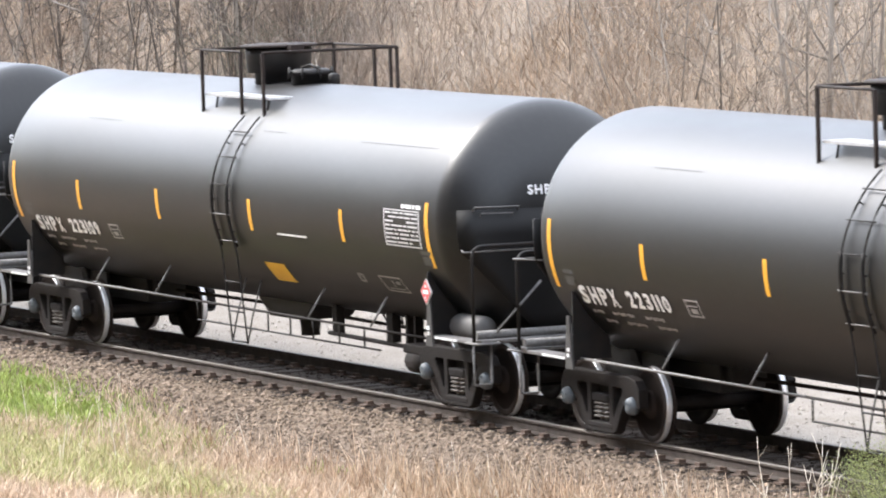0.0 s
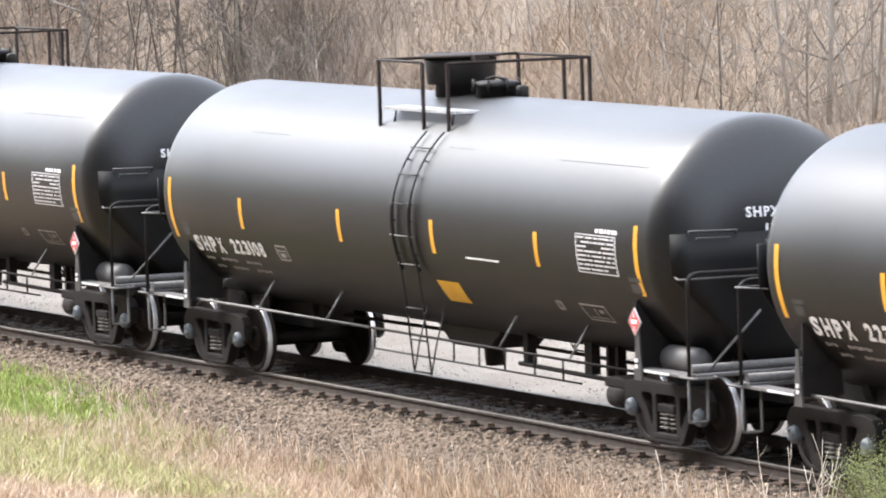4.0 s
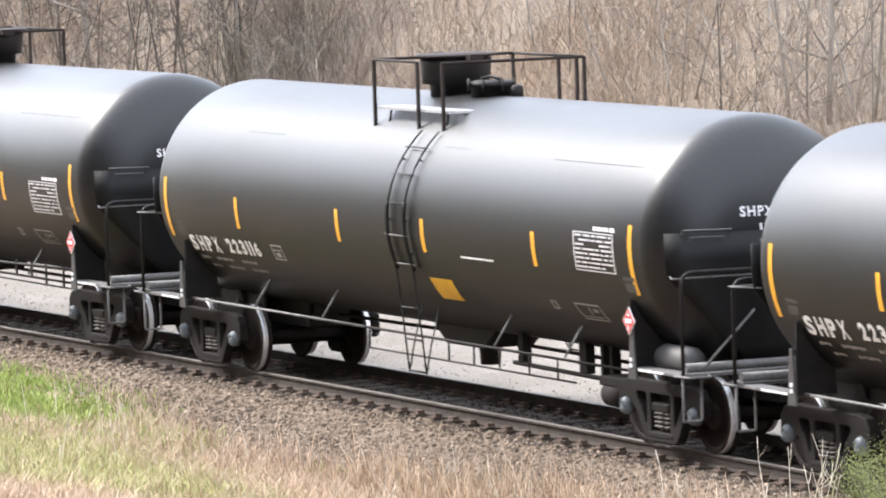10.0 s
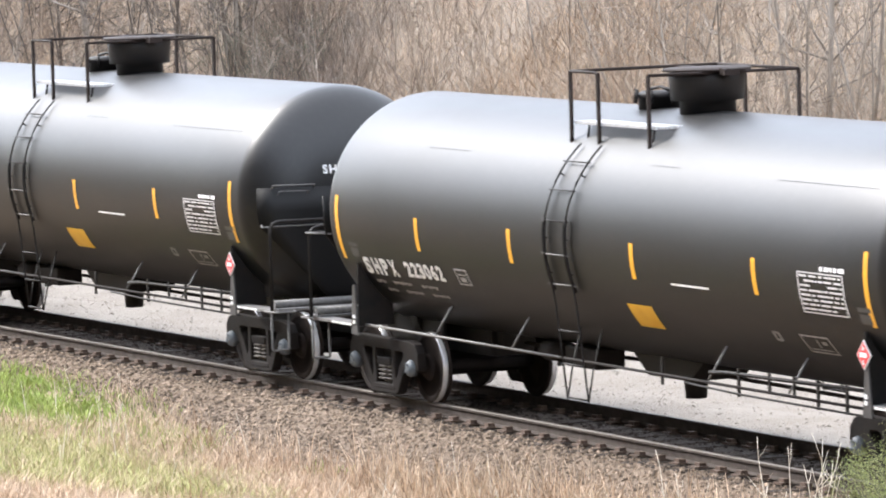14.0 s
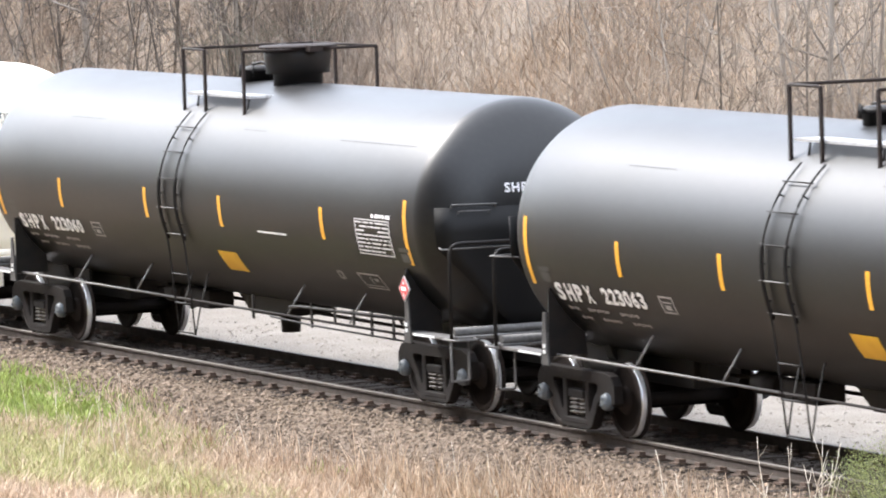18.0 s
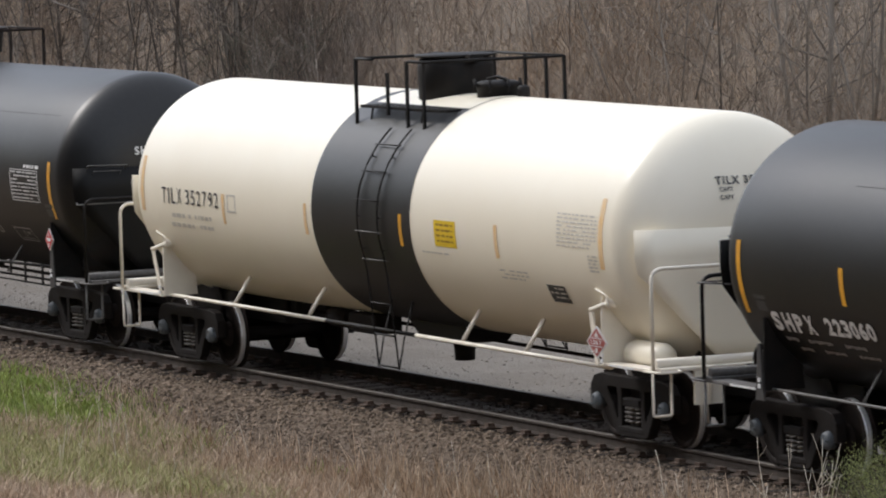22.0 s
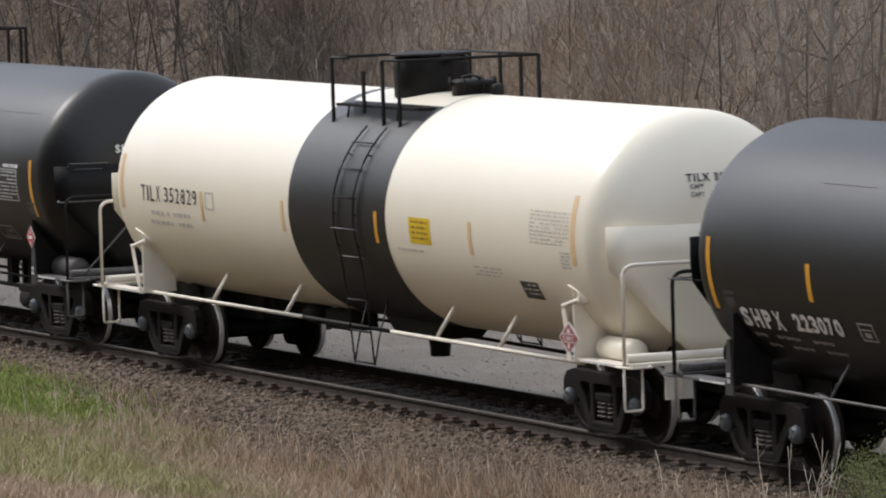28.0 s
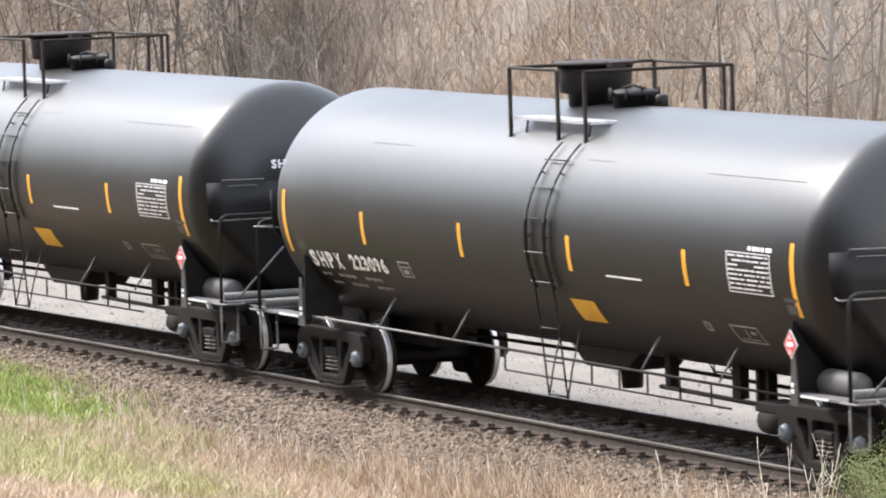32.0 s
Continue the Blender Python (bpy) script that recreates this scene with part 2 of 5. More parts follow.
def spin(bm, profile, axis="Y", centre=(0, 0, 0), sides=48, smooth=True):
    """profile: (along the axis, radius) pairs; ends of radius 0 close the form."""
    c = Vector(centre)
    rings = []
    for u, r in profile:
        ring = []
        for k in range(1 if r < 1e-6 else sides):
            a = 2 * math.pi * k / sides
            p, q = r * math.cos(a), r * math.sin(a)
            ring.append(bm.verts.new(c + Vector({"X": (u, p, q), "Y": (q, u, p), "Z": (p, q, u)}[axis])))
        rings.append(ring)
    for u, v in zip(rings, rings[1:]):
        for k in range(sides):
            f = [u[k % len(u)], u[(k + 1) % len(u)], v[(k + 1) % len(v)], v[k % len(v)]]
            f = list(dict.fromkeys(f))
            if len(f) > 2:
                bm.faces.new(f).smooth = smooth
    for ring, flip in ((rings[0], True), (rings[-1], False)):
        if len(ring) > 2:
            bm.faces.new(ring[::-1] if flip else ring)


MESHES = {}


def mesh_of(key, fill, *mats):
    """The mesh that fill(bm) draws, made once for each key."""
    if key not in MESHES:
        bm = bmesh.new()
        fill(bm)
        bmesh.ops.recalc_face_normals(bm, faces=bm.faces)
        me = bpy.data.meshes.new(key)
        bm.to_mesh(me)
        bm.free()
        for m in mats:
            me.materials.append(m)
        MESHES[key] = me
    return MESHES[key]


def part(name, key, fill, mats, parent, label="", at=None):
    mats = mats if isinstance(mats, (tuple, list)) else (mats,)
    ob = new(name, mesh_of(key, fill, *mats))
    ob.parent = parent
    if at is not None:
        ob.matrix_basis = at
    return tagged(ob, label)


def thing(name, label, category, group="", at=None):
    ob = new(name)
    ob.empty_display_size = 0.3
    if at is not None:
        ob.matrix_basis = at
    return tagged(ob, label, category, group)


# ---- tank cars ----
R, ZC = 1.5094, 2.4348          # tank radius, height of its axis above the rail
SEAM, TIP = 7.42, 8.17          # half length of the shell's straight part and of the whole tank
WHEEL_R, TRUCK, AXLE = 0.457, 6.945, 0.889


def skin(x, deg, lift=0.0, side=-1):
    a = radians(deg)
    return Vector((x, side * (R + lift) * math.cos(a), ZC + (R + lift) * math.sin(a)))


def patch(bm, x0, x1, a0, a1, lift=0.004, side=-1, slant=0.0):
    """A decal that lies on the shell from x0 to x1 and from a0 to a1 degrees above its middle."""
    n = max(2, int(abs(a1 - a0) / 2.5))
    rows = []
    for i in range(n + 1):
        a = a0 + (a1 - a0) * i / n
        s = slant * i / n
        rows.append([bm.verts.new(skin(x, a, lift, side)) for x in (x0 + s, x1 + s)])
    for u, v in zip(rows, rows[1:]):
        bm.faces.new((u[0], u[1], v[1], v[0]) if side < 0 else (u[1], u[0], v[0], v[1])).smooth = True


def tank_profile():
    pts = []
    for i in range(15):
        a = math.pi / 2 * i / 14
        pts.append((-SEAM - (TIP - SEAM) * math.cos(a), R * math.sin(a)))
    pts += [(x, R) for x in (-6, -4, -2, 0, 2, 4, 6)]
    for i in range(15):
        a = math.pi / 2 * (1 - i / 14)
        pts.append((SEAM + (TIP - SEAM) * math.cos(a), R * math.sin(a)))
    return pts


def head_x(y, z, lift=0.0):
    q = max(0.0, 1 - (y * y + (z - ZC) ** 2) / R ** 2)
    return SEAM + (TIP - SEAM) * math.sqrt(q) + lift


def shield_x(y):
    """How far out the half-height shield stands at y metres across."""
    return 8.235 - 0.33 * (y / 1.44) ** 2


def wheel_profile():
    # along the axle, radius: hub, plate, rim, tread, flange; outer face first
    return [(-0.10, 0.0), (-0.10, 0.13), (-0.07, 0.15), (-0.02, 0.20), (0.0, 0.33), (-0.045, 0.375), (-0.055, 0.385), (-0.055, 0.44), (-0.045, 0.452)], \
           [(-0.045, 0.452), (-0.022, 0.454), (0.02, WHEEL_R), (0.045, 0.462), (0.055, 0.482), (0.075, 0.482), (0.08, 0.46), (0.08, 0.385), (0.04, 0.37), (0.045, 0.2), (0.10, 0.14), (0.10, 0.0)]


def wheel_fill(side):
    def fill(bm):
        outer, tread = wheel_profile()
        flip = -1 if side > 0 else 1
        spin(bm, [(flip * u, r) for u, r in outer], "Y", sides=40)
        spin(bm, [(flip * u, r) for u, r in tread], "Y", sides=40)
        for f in bm.faces:
            c = f.calc_center_median()
            rad = math.hypot(c.x, c.z)
            f.material_index = 1 if rad > 0.450 and -0.046 < c.y * flip < 0.005 else 0
    return fill


def cut_plate(outlines, half, bevel):
    """A plate with holes and softened edges: the first outline is the rim, the rest are openings (x-z plane, thick along y)."""
    cu = bpy.data.curves.new("plate", "CURVE")
    cu.dimensions, cu.fill_mode, cu.extrude, cu.bevel_depth, cu.bevel_resolution = "2D", "BOTH", half, bevel, 1
    for line in outlines:
        sp = cu.splines.new("POLY")
        sp.points.add(len(line) - 1)
        for p, (x, z) in zip(sp.points, line):
            p.co = (x, z, 0, 1)
        sp.use_cyclic_u = True
    ob = new("plate", cu)
    me = bpy.data.meshes.new_from_object(ob.evaluated_get(bpy.context.evaluated_depsgraph_get()))
    data = [(v.co.x, v.co.z, v.co.y) for v in me.vertices], [tuple(p.vertices) for p in me.polygons]
    bpy.data.objects.remove(ob)
    bpy.data.curves.remove(cu)
    bpy.data.meshes.remove(me)
    return data


def both_sides(half):
    return half + [(-x, z) for x, z in reversed(half)]


FRAME = cut_plate([
    both_sides([(0.0, 0.785), (0.45, 0.785), (0.80, 0.79), (0.98, 0.75), (1.07, 0.65), (1.08, 0.45), (1.03, 0.43), (0.985, 0.555), (0.80, 0.555), (0.73, 0.50), (0.60, 0.40), (0.43, 0.13), (0.35, 0.09), (0.0, 0.09)]),
    [(0.345, 0.31), (0.345, 0.63), (0.37, 0.665), (0.60, 0.665), (0.645, 0.625), (0.60, 0.545), (0.505, 0.455), (0.385, 0.265)],
    [(-0.345, 0.31), (-0.345, 0.63), (-0.37, 0.665), (-0.60, 0.665), (-0.645, 0.625), (-0.60, 0.545), (-0.505, 0.455), (-0.385, 0.265)],
    [(-0.26, 0.19), (0.26, 0.19), (0.27, 0.63), (0.24, 0.665), (-0.24, 0.665), (-0.27, 0.63)]], 0.05, 0.014)


def side_frame_fill(bm):
    """Cast truck side frame: arched top member, sloping tension arms, columns, jaws over the bearings."""
    vs = [bm.verts.new((x, -0.99 + y, z)) for x, y, z in FRAME[0]]
    for f in FRAME[1]:
        try:
            bm.faces.new([vs[i] for i in f])
        except ValueError:
            pass
    box(bm, -0.22, 0.22, -1.06, -0.93, 0.44, 0.545, 0.02)
    box(bm, -0.33, 0.33, -1.06, -0.90, 0.13, 0.20, 0.015)


def spring_fill(bm):
    for k in range(3):
        pts = []
        for i in range(37):
            a = 2 * math.pi * i / 9
            pts.append((-0.14 + 0.14 * k + 0.058 * math.cos(a), -0.985 + 0.058 * math.sin(a) - 0.02 * (k == 1), 0.225 + 0.21 * i / 36))
        tube(bm, pts, 0.016, 5)


def flip_y(m):
    return m @ Matrix.Rotation(math.pi, 4, "Z")


def add_trucks(car, spins):
    for s in (-1, 1):
        at = pose(s * TRUCK, 0, 0)

        def bolster(bm):
            prism(bm, [(-0.20, 0.42), (0.20, 0.42), (0.22, 0.62), (-0.22, 0.62)], -0.95, 0.95)
            box(bm, -0.36, 0.36, -0.34, 0.34, 0.55, 0.68, 0.02)
            for q in (-1, 1):
                tube(bm, [(q * 0.42, -0.8, 0.34), (q * 0.42, 0.8, 0.34)], 0.05)
                box(bm, q * 0.44, q * 0.54, -0.86, -0.66, 0.26, 0.62, 0.01)
                box(bm, q * 0.44, q * 0.54, 0.66, 0.86, 0.26, 0.62, 0.01)
        part("truck_bolster", "truck_bolster", bolster, IRON, car, "grimy cast truck bolster with brake beams", at)
        for q in (0, 180):
            m = at @ pose(0, 0, 0, 0, 0, q)
            sf = part("side_frame", "side_frame", side_frame_fill, IRON, car, "cast-iron truck side frame with arched openings", m)
            part("spring_nest", "spring_nest", spring_fill, SPRING, sf, "three dusty coil springs")
        for a in (-1, 1):
            x = s * TRUCK + a * AXLE

            def axle(bm):
                tube(bm, [(0, -1.08, 0), (0, 1.08, 0)], 0.078, 12)
            ws = part("axle", "axle", axle, IRON, car, "dark steel axle", pose(x, 0, WHEEL_R))
            spins.append((ws, x))
            for q in (-1, 1):
                part("wheel", f"wheel{q}", wheel_fill(q), (WHEEL, TREAD), ws, "rust-brown steel wheel with a bright tread", pose(0, q * 0.762, 0))

                def cap(bm, q=q):
                    spin(bm, [(0, 0.0), (0, 0.105), (q * 0.06, 0.11), (q * 0.10, 0.095), (q * 0.115, 0.06), (q * 0.115, 0.0)], "Y", sides=20)
                    for k in range(3):
                        an = 2 * math.pi * k / 3
                        spin(bm, [(q * 0.11, 0.018), (q * 0.13, 0.018), (q * 0.13, 0)], "Y", (0.05 * math.cos(an), 0, 0.05 * math.sin(an)), 6, False)
                part("bearing_cap", f"bearing_cap{q}", cap, BLUECAP, ws, "blue-grey roller bearing end cap", pose(0, q * 1.0, 0))


def add_underframe(car, cream, low):
    trim = CREAM_TRIM if cream else BLACK_TRIM
    body = CREAM if cream else BLACK
    key = "cream" if cream else "black"
    rail = CREAM_TRIM if cream else WORN
    for s in (-1, 1):
        turn = pose(0, 0, 0) if s > 0 else pose(0, 0, 0, 0, 0, 180)

        def sill(bm):
            box(bm, 5.2, 8.55, -0.30, 0.30, 0.62, 1.02, 0.015)
            box(bm, 5.0, 5.3, -0.22, 0.22, 0.72, 1.06)
        part("stub_sill", "stub_sill_" + key, sill, BLACK_TRIM, car, "", turn)

        for q in (-1, 1):
            def web(bm, q=q):
                # upright plate from the walkway's end in to the shell
                line = [(1.40, 0.97), (1.40, 1.80)] + [(y, ZC - math.sqrt(R * R - y * y) + 0.006) for y in (1.36, 1.30, 1.2, 1.1, 1.0, 0.92)] + [(0.90, 0.97)]
                a = [bm.verts.new((6.90, q * y, z)) for y, z in line]
                b = [bm.verts.new((6.93, q * y, z)) for y, z in line]
                bm.faces.new(a)
                bm.faces.new(b[::-1])
                for i in range(len(a)):
                    bm.faces.new((a[i], b[i], b[(i + 1) % len(a)], a[(i + 1) % len(a)]))
            part("saddle_web", f"saddle_web{q}" + key, web, trim, car, "upright saddle plate under the tank's end", turn)

        def bolster(bm):
            # saddle: web plate that spreads from the sill up to the shell
            prof = [(-0.56, 0.90), (-0.62, 1.10)]
            for i in range(13):
                a = radians(246 + (294 - 246) * i / 12)
                prof.append((R * math.cos(a) * 1.004, ZC + R * math.sin(a) * 1.004))
            prof += [(0.62, 1.10), (0.56, 0.90), (0.34, 0.66), (-0.34, 0.66)]
            x0, x1 = (6.86, 7.06)
            a = [bm.verts.new((x0, y, z)) for y, z in prof]
            b = [bm.verts.new((x1, y, z)) for y, z in prof]
            bm.faces.new(a)
            bm.faces.new(b[::-1])
            for i in range(len(a)):
                bm.faces.new((a[i], b[i], b[(i + 1) % len(a)], a[(i + 1) % len(a)]))
            for y in (-0.5, 0.5):
                box(bm, 6.2, 7.7, y - 0.02, y + 0.02, 0.75, 1.25)
        part("body_bolster", "body_bolster_" + key, bolster, BLACK_TRIM, car, "", turn)

        def shield(bm):
            # half-height shield that follows the head's curve: upright sides above, tapering to the sill
            rows = []
            for z, w in ((1.02, 0.46), (1.3, 0.70), (1.6, 0.96), (1.9, 1.22), (2.1, 1.40), (2.3, 1.43), (2.62, 1.43)):
                rows.append([bm.verts.new((shield_x(w * q / 6), w * q / 6, z)) for q in range(-6, 7)])
            for u, v in zip(rows, rows[1:]):
                for k in range(12):
                    bm.faces.new((u[k], u[k + 1], v[k + 1], v[k])).smooth = True
            bmesh.ops.recalc_face_normals(bm, faces=bm.faces)
            bmesh.ops.solidify(bm, geom=bm.faces[:], thickness=0.016)
        part("head_shield", "head_shield_" + key, shield, body if cream else SHIELD, car, "curved half-height head shield", turn)

        def platform(bm):
            box(bm, 8.22, 8.50, -1.42, 1.42, 0.985, 1.03, 0.01)
            for y in (-1, 1):
                box(bm, 6.95, 8.45, y * 1.30 - 0.11, y * 1.30 + 0.11, 0.96, 1.0, 0.008)
        part("end_platform", "end_platform_" + key, platform, rail, car, "scuffed light-edged end walkway", turn)

        def pipe(bm):
            tube(bm, [(8.31, -1.40, 1.075), (8.31, 1.40, 1.075)], 0.058, 12)
        part("end_pipe", "end_pipe" + key, pipe, rail, car, "scuffed cross pipe over the end walkway", turn)
        for q in (-1, 1):
            def strip(bm, q=q):
                x = 7.13
                for w in (0.10, 0.06, 0.13, 0.05, 0.08, 0.11):
                    box(bm, x, x + w, min(q * 1.412, q * 1.418), max(q * 1.412, q * 1.418), 0.966, 0.992)
                    x += w + 0.022
            part("label_strip", f"label_strip{q}", strip, WHITE, car, "white marking strip on the walkway's edge", turn)

        def coupler(bm):
            box(bm, 8.5, 8.86, -0.09, 0.09, 0.74, 0.92, 0.02)
            box(bm, 8.80, 9.02, -0.20, 0.06, 0.68, 0.97, 0.04)
            box(bm, 8.92, 9.10, 0.04, 0.17, 0.70, 0.95, 0.03)
        part("coupler", "coupler", coupler, IRON, car, "rusty knuckle coupler", turn)

        def hose(bm):
            tube(bm, hoop([(8.5, 0.32, 0.78), (8.75, 0.36, 0.66), (8.9, 0.30, 0.40), (9.02, 0.1, 0.32)], 0.1), 0.022)
        part("brake_hose", "brake_hose", hose, BLACK_TRIM, car, "black rubber brake hose", turn)

        for q in (-1, 1):
            def rail_hoop(bm, q=q):
                tube(bm, hoop([(8.36, q * 1.45, 1.0), (8.36, q * 1.45, 2.19), (8.36, q * 0.20, 2.19)], 0.16), 0.024)
            part("end_handrail", f"end_handrail{q}" + key, rail_hoop, CREAM_TRIM if cream else BLACK_TRIM, car, "bent pipe handrail", turn)

            def step(bm, q=q):
                y = q * 1.45
                tube(bm, hoop([(8.34, y, 0.99), (8.34, y, 0.46), (8.34, y - q * 0.24, 0.46), (8.34, y - q * 0.24, 0.99)], 0.03, 2), 0.018, 6)
                tube(bm, hoop([(8.50, y - 0.25 * q, 1.0), (8.60, y - 0.25 * q, 0.99), (8.60, y + 0.05 * q, 0.99), (8.22, y + 0.05 * q, 0.99)], 0.04, 3), 0.016, 6)
            part("sill_step", f"sill_step{q}" + key, step, rail, car, "bent bar stirrup step", turn)

            def plate(bm, q=q):
                prism(bm, [(6.88, 0.86), (7.09, 0.86), (7.06, 1.12), (7.02, 1.50), (6.96, 1.50), (6.92, 1.12)], q * 1.405, q * 1.43)
            if not cream:
                part("placard_bracket", f"placard_bracket{q}" + key, plate, BRACKET, car, "tapered upright plate at the walkway's end", turn)

            def bolts(bm, q=q):
                for z in (1.00, 1.07):
                    box(bm, 6.955, 7.005, q * 1.425, q * 1.445, z, z + 0.045)
            part("bolt_plate", f"bolt_plate{q}", bolts, WHITE, car, "white painted bolt heads", turn)

        def grab(bm):
            tube(bm, hoop([(7.84, -1.34, 2.12), (8.31, -1.54, 2.12), (8.31, 1.54, 2.12), (7.84, 1.34, 2.12)], 0.05, 2), 0.012, 6)
        if not cream:
            part("grab_iron", "grab_iron_" + key, grab, WORN, car, "thin horizontal grab iron", turn)
        for q in () if cream else (-1, 1):
            def upper_grab(bm, q=q):
                for up, r, y0, y1 in ((2.655, 0.009, 1.24, 0.70), (2.575, 0.005, 1.16, 0.78)):
                    ys = [y0 + (y1 - y0) * k / 6 for k in range(7)]
                    tube(bm, [(shield_x(y0), q * y0, up - 0.05)] + [(shield_x(y) + 0.05, q * y, up) for y in ys] + [(shield_x(y1), q * y1, up - 0.05)], r, 6)
            part("grab_iron", f"upper_grab{q}" + key, upper_grab, WORN, car, "short grab iron on the shield's top edge", turn)

    # side safety bars with their braces, both sides
    for q in (-1, 1):
        if cream:
            spans = (((-9.0 + 0.5, -1.5), rail), ((-1.5, 1.35), BLACK_TRIM), ((1.35, 6.95), rail))
        else:
            spans = (((-7.2, -1.05), rail), ((-1.05, 6.95), IRON))
        for i, ((a, b), m) in enumerate(spans):
            def bar(bm, a=a, b=b):
                tube(bm, [(a, q * 1.30, 0.985 - 0.004 * (a + 7)), (b, q * 1.30, 0.985 - 0.004 * (b + 7))], 0.026 if cream else 0.018)
            part("safety_bar", f"safety_bar{q}{i}{key}", bar, m, car, "light pipe along the car's side")
        for x in ((-4.65, -2.1, 2.75, 4.6) if cream else (-4.75, -2.45, 2.9, 4.9)):
            def brace(bm):
                tube(bm, [(0, q * 1.30, 0.965), (0, q * 1.04, 1.345)], 0.026 if cream else 0.014, 6)
            part("bar_brace", f"bar_brace{q}{key}", brace, rail, car, "", pose(x, 0, 0))
        if not cream:
            def lower(bm):
                if low:
                    tube(bm, [(-0.9, q * 1.30, 0.70), (5.2, q * 1.30, 0.68)], 0.014, 6)
                else:
                    tube(bm, [(2.3, q * 1.30, 0.90), (3.7, q * 1.30, 0.865), (6.9, q * 1.30, 0.845)], 0.014, 6)
            part("lower_bar", f"lower_bar{q}{low}", lower, BLACK_TRIM, car)
            for x in (-0.9, 1.55, 2.3, 3.05, 3.9, 4.7) if low else (1.68, 3.64, 4.4, 5.0, 5.57, 6.25):
                def hanger(bm):
                    if low:
                        tube(bm, [(0, q * 1.30, 0.69), (0, q * 1.30, 0.95)], 0.014, 6)
                    else:
                        box(bm, -0.022, 0.022, q * 1.28 - 0.012, q * 1.28 + 0.012, 0.83 if x not in (4.4, 5.0) else 0.95, 1.16)
                part("bar_hanger", f"bar_hanger{q}{low}{x in (4.4, 5.0)}", hanger, BLACK_TRIM, car, "", pose(x, 0, 0))
            if not low:
                def train_pipe(bm):
                    tube(bm, [(2.9, q * 1.27, 1.06), (3.3, q * 1.27, 1.085), (6.9, q * 1.27, 1.125)], 0.024, 8)
                part("train_pipe", f"train_pipe{q}", train_pipe, BLACK_TRIM, car, "dark pipe under the tank's side")

    def outlet(bm):
        prism(bm, [(-1.0, 1.0), (-0.55, 0.72), (0.55, 0.72), (1.0, 1.0)], -0.36, 0.36)
        spin(bm, [(0.46, 0.0), (0.46, 0.13), (0.72, 0.15)], "Z", sides=16)
    part("bottom_outlet", "bottom_outlet", outlet, BLACK_TRIM, car, "black bottom outlet valve in its skid")

    def rigging(bm):
        tube(bm, [(1.0, -0.1, 0.80), (5.8, -0.05, 0.76)], 0.025)
        tube(bm, [(-5.8, 0.1, 0.78), (-1.0, 0.1, 0.80)], 0.025)
        if low:
            tube(bm, [(5.0, -0.72, 0.50), (5.55, -0.72, 0.50)], 0.16, 14)
            tube(bm, [(5.55, -0.72, 0.50), (5.75, -0.72, 0.52)], 0.10, 12)
            for x, w in ((2.15, 0.14), (3.9, 0.2), (4.5, 0.07), (4.75, 0.07)):
                box(bm, x, x + w, -0.62, -0.5, 0.66, 1.2)
            box(bm, 4.9, 5.8, -0.85, -0.45, 0.60, 0.72, 0.02)
            tube(bm, [(2.0, -0.6, 0.66), (5.6, -0.6, 0.62)], 0.03)
        else:
            tube(bm, [(-3.2, -0.45, 0.86), (-2.6, -0.45, 0.86)], 0.13, 14)
            box(bm, -2.4, -1.5, -0.6, -0.2, 0.72, 0.98, 0.03)
    part("brake_rigging", f"brake_rigging{low}", rigging, IRON, car, "brake cylinder, levers and rods")


def add_ladder(car, x0, x1, cream):
    for q in (-1, 1):
        xs = (x0, x1)
        if q > 0:
            xs = (-x1, -x0)
        for x in xs:
            def stile(bm, x=x):
                pts = [skin(0.12 * max(0, a - 10) / 36, a, 0.045, q) for a in range(46, -22, -4)]
                pts += [Vector((0.02, q * 1.44, 1.7)), Vector((0.10, q * 1.43, 1.3)), Vector((0.28, q * 1.43, 0.50))]
                tube(bm, pts, 0.013, 6)
            part("ladder_stile", f"ladder_stile{q}", stile, BLACK_TRIM, car, "", pose(x, 0, 0))

            def guard(bm):
                tube(bm, [skin(0.12 * max(0, a - 10) / 36, a, 0.05, q) for a in range(9, -25, -3)], 0.026, 6)
            if not cream:
                part("ladder_guard", f"ladder_guard{q}", guard, BLACK_TRIM, car, "", pose(x, 0, 0))

            def foot_brace(bm):
                tube(bm, [(0.28, q * 1.43, 0.50), (0.14, q * 1.29, 0.86), (-0.10, q * 1.04, 1.32)], 0.012, 6)
            part("ladder_brace", f"ladder_brace{q}", foot_brace, BLACK_TRIM, car, "", pose(x, 0, 0))
        w = xs[1] - xs[0]
        for a in (36, 22, 8, -7, -21):
            def rung(bm):
                p = skin(0.12 * max(0, a - 10) / 36, a, 0.05, q)
                tube(bm, [p + Vector((-0.08, 0, 0)), p + Vector((w + 0.08, 0, 0))], 0.010, 6)
            part("ladder_rung", f"rung{q}{a}{round(w, 2)}", rung, BLACK_TRIM if a > 0 else WORN, car, "", pose(xs[0], 0, 0))
        for z, dx in ((1.32, 0.10), (0.92, 0.18), (0.52, 0.28)):
            def rung(bm):
                tube(bm, [(0, q * 1.43, z), (w, q * 1.43, z)], 0.013, 6)
            part("ladder_rung", f"rung{q}{z}{round(w, 2)}", rung, BLACK_TRIM, car, "", pose(xs[0] + dx, 0, 0))
        for a in (30, 0, -16):
            def standoff(bm):
                p, r = skin(0.12 * max(0, a - 10) / 36, a, -0.005, q), skin(0.12 * max(0, a - 10) / 36, a, 0.045, q)
                tube(bm, [p, r], 0.012, 6)
            for x in xs:
                part("ladder_foot", f"ladder_foot{q}{a}", standoff, BLACK_TRIM, car, "", pose(x, 0, 0))


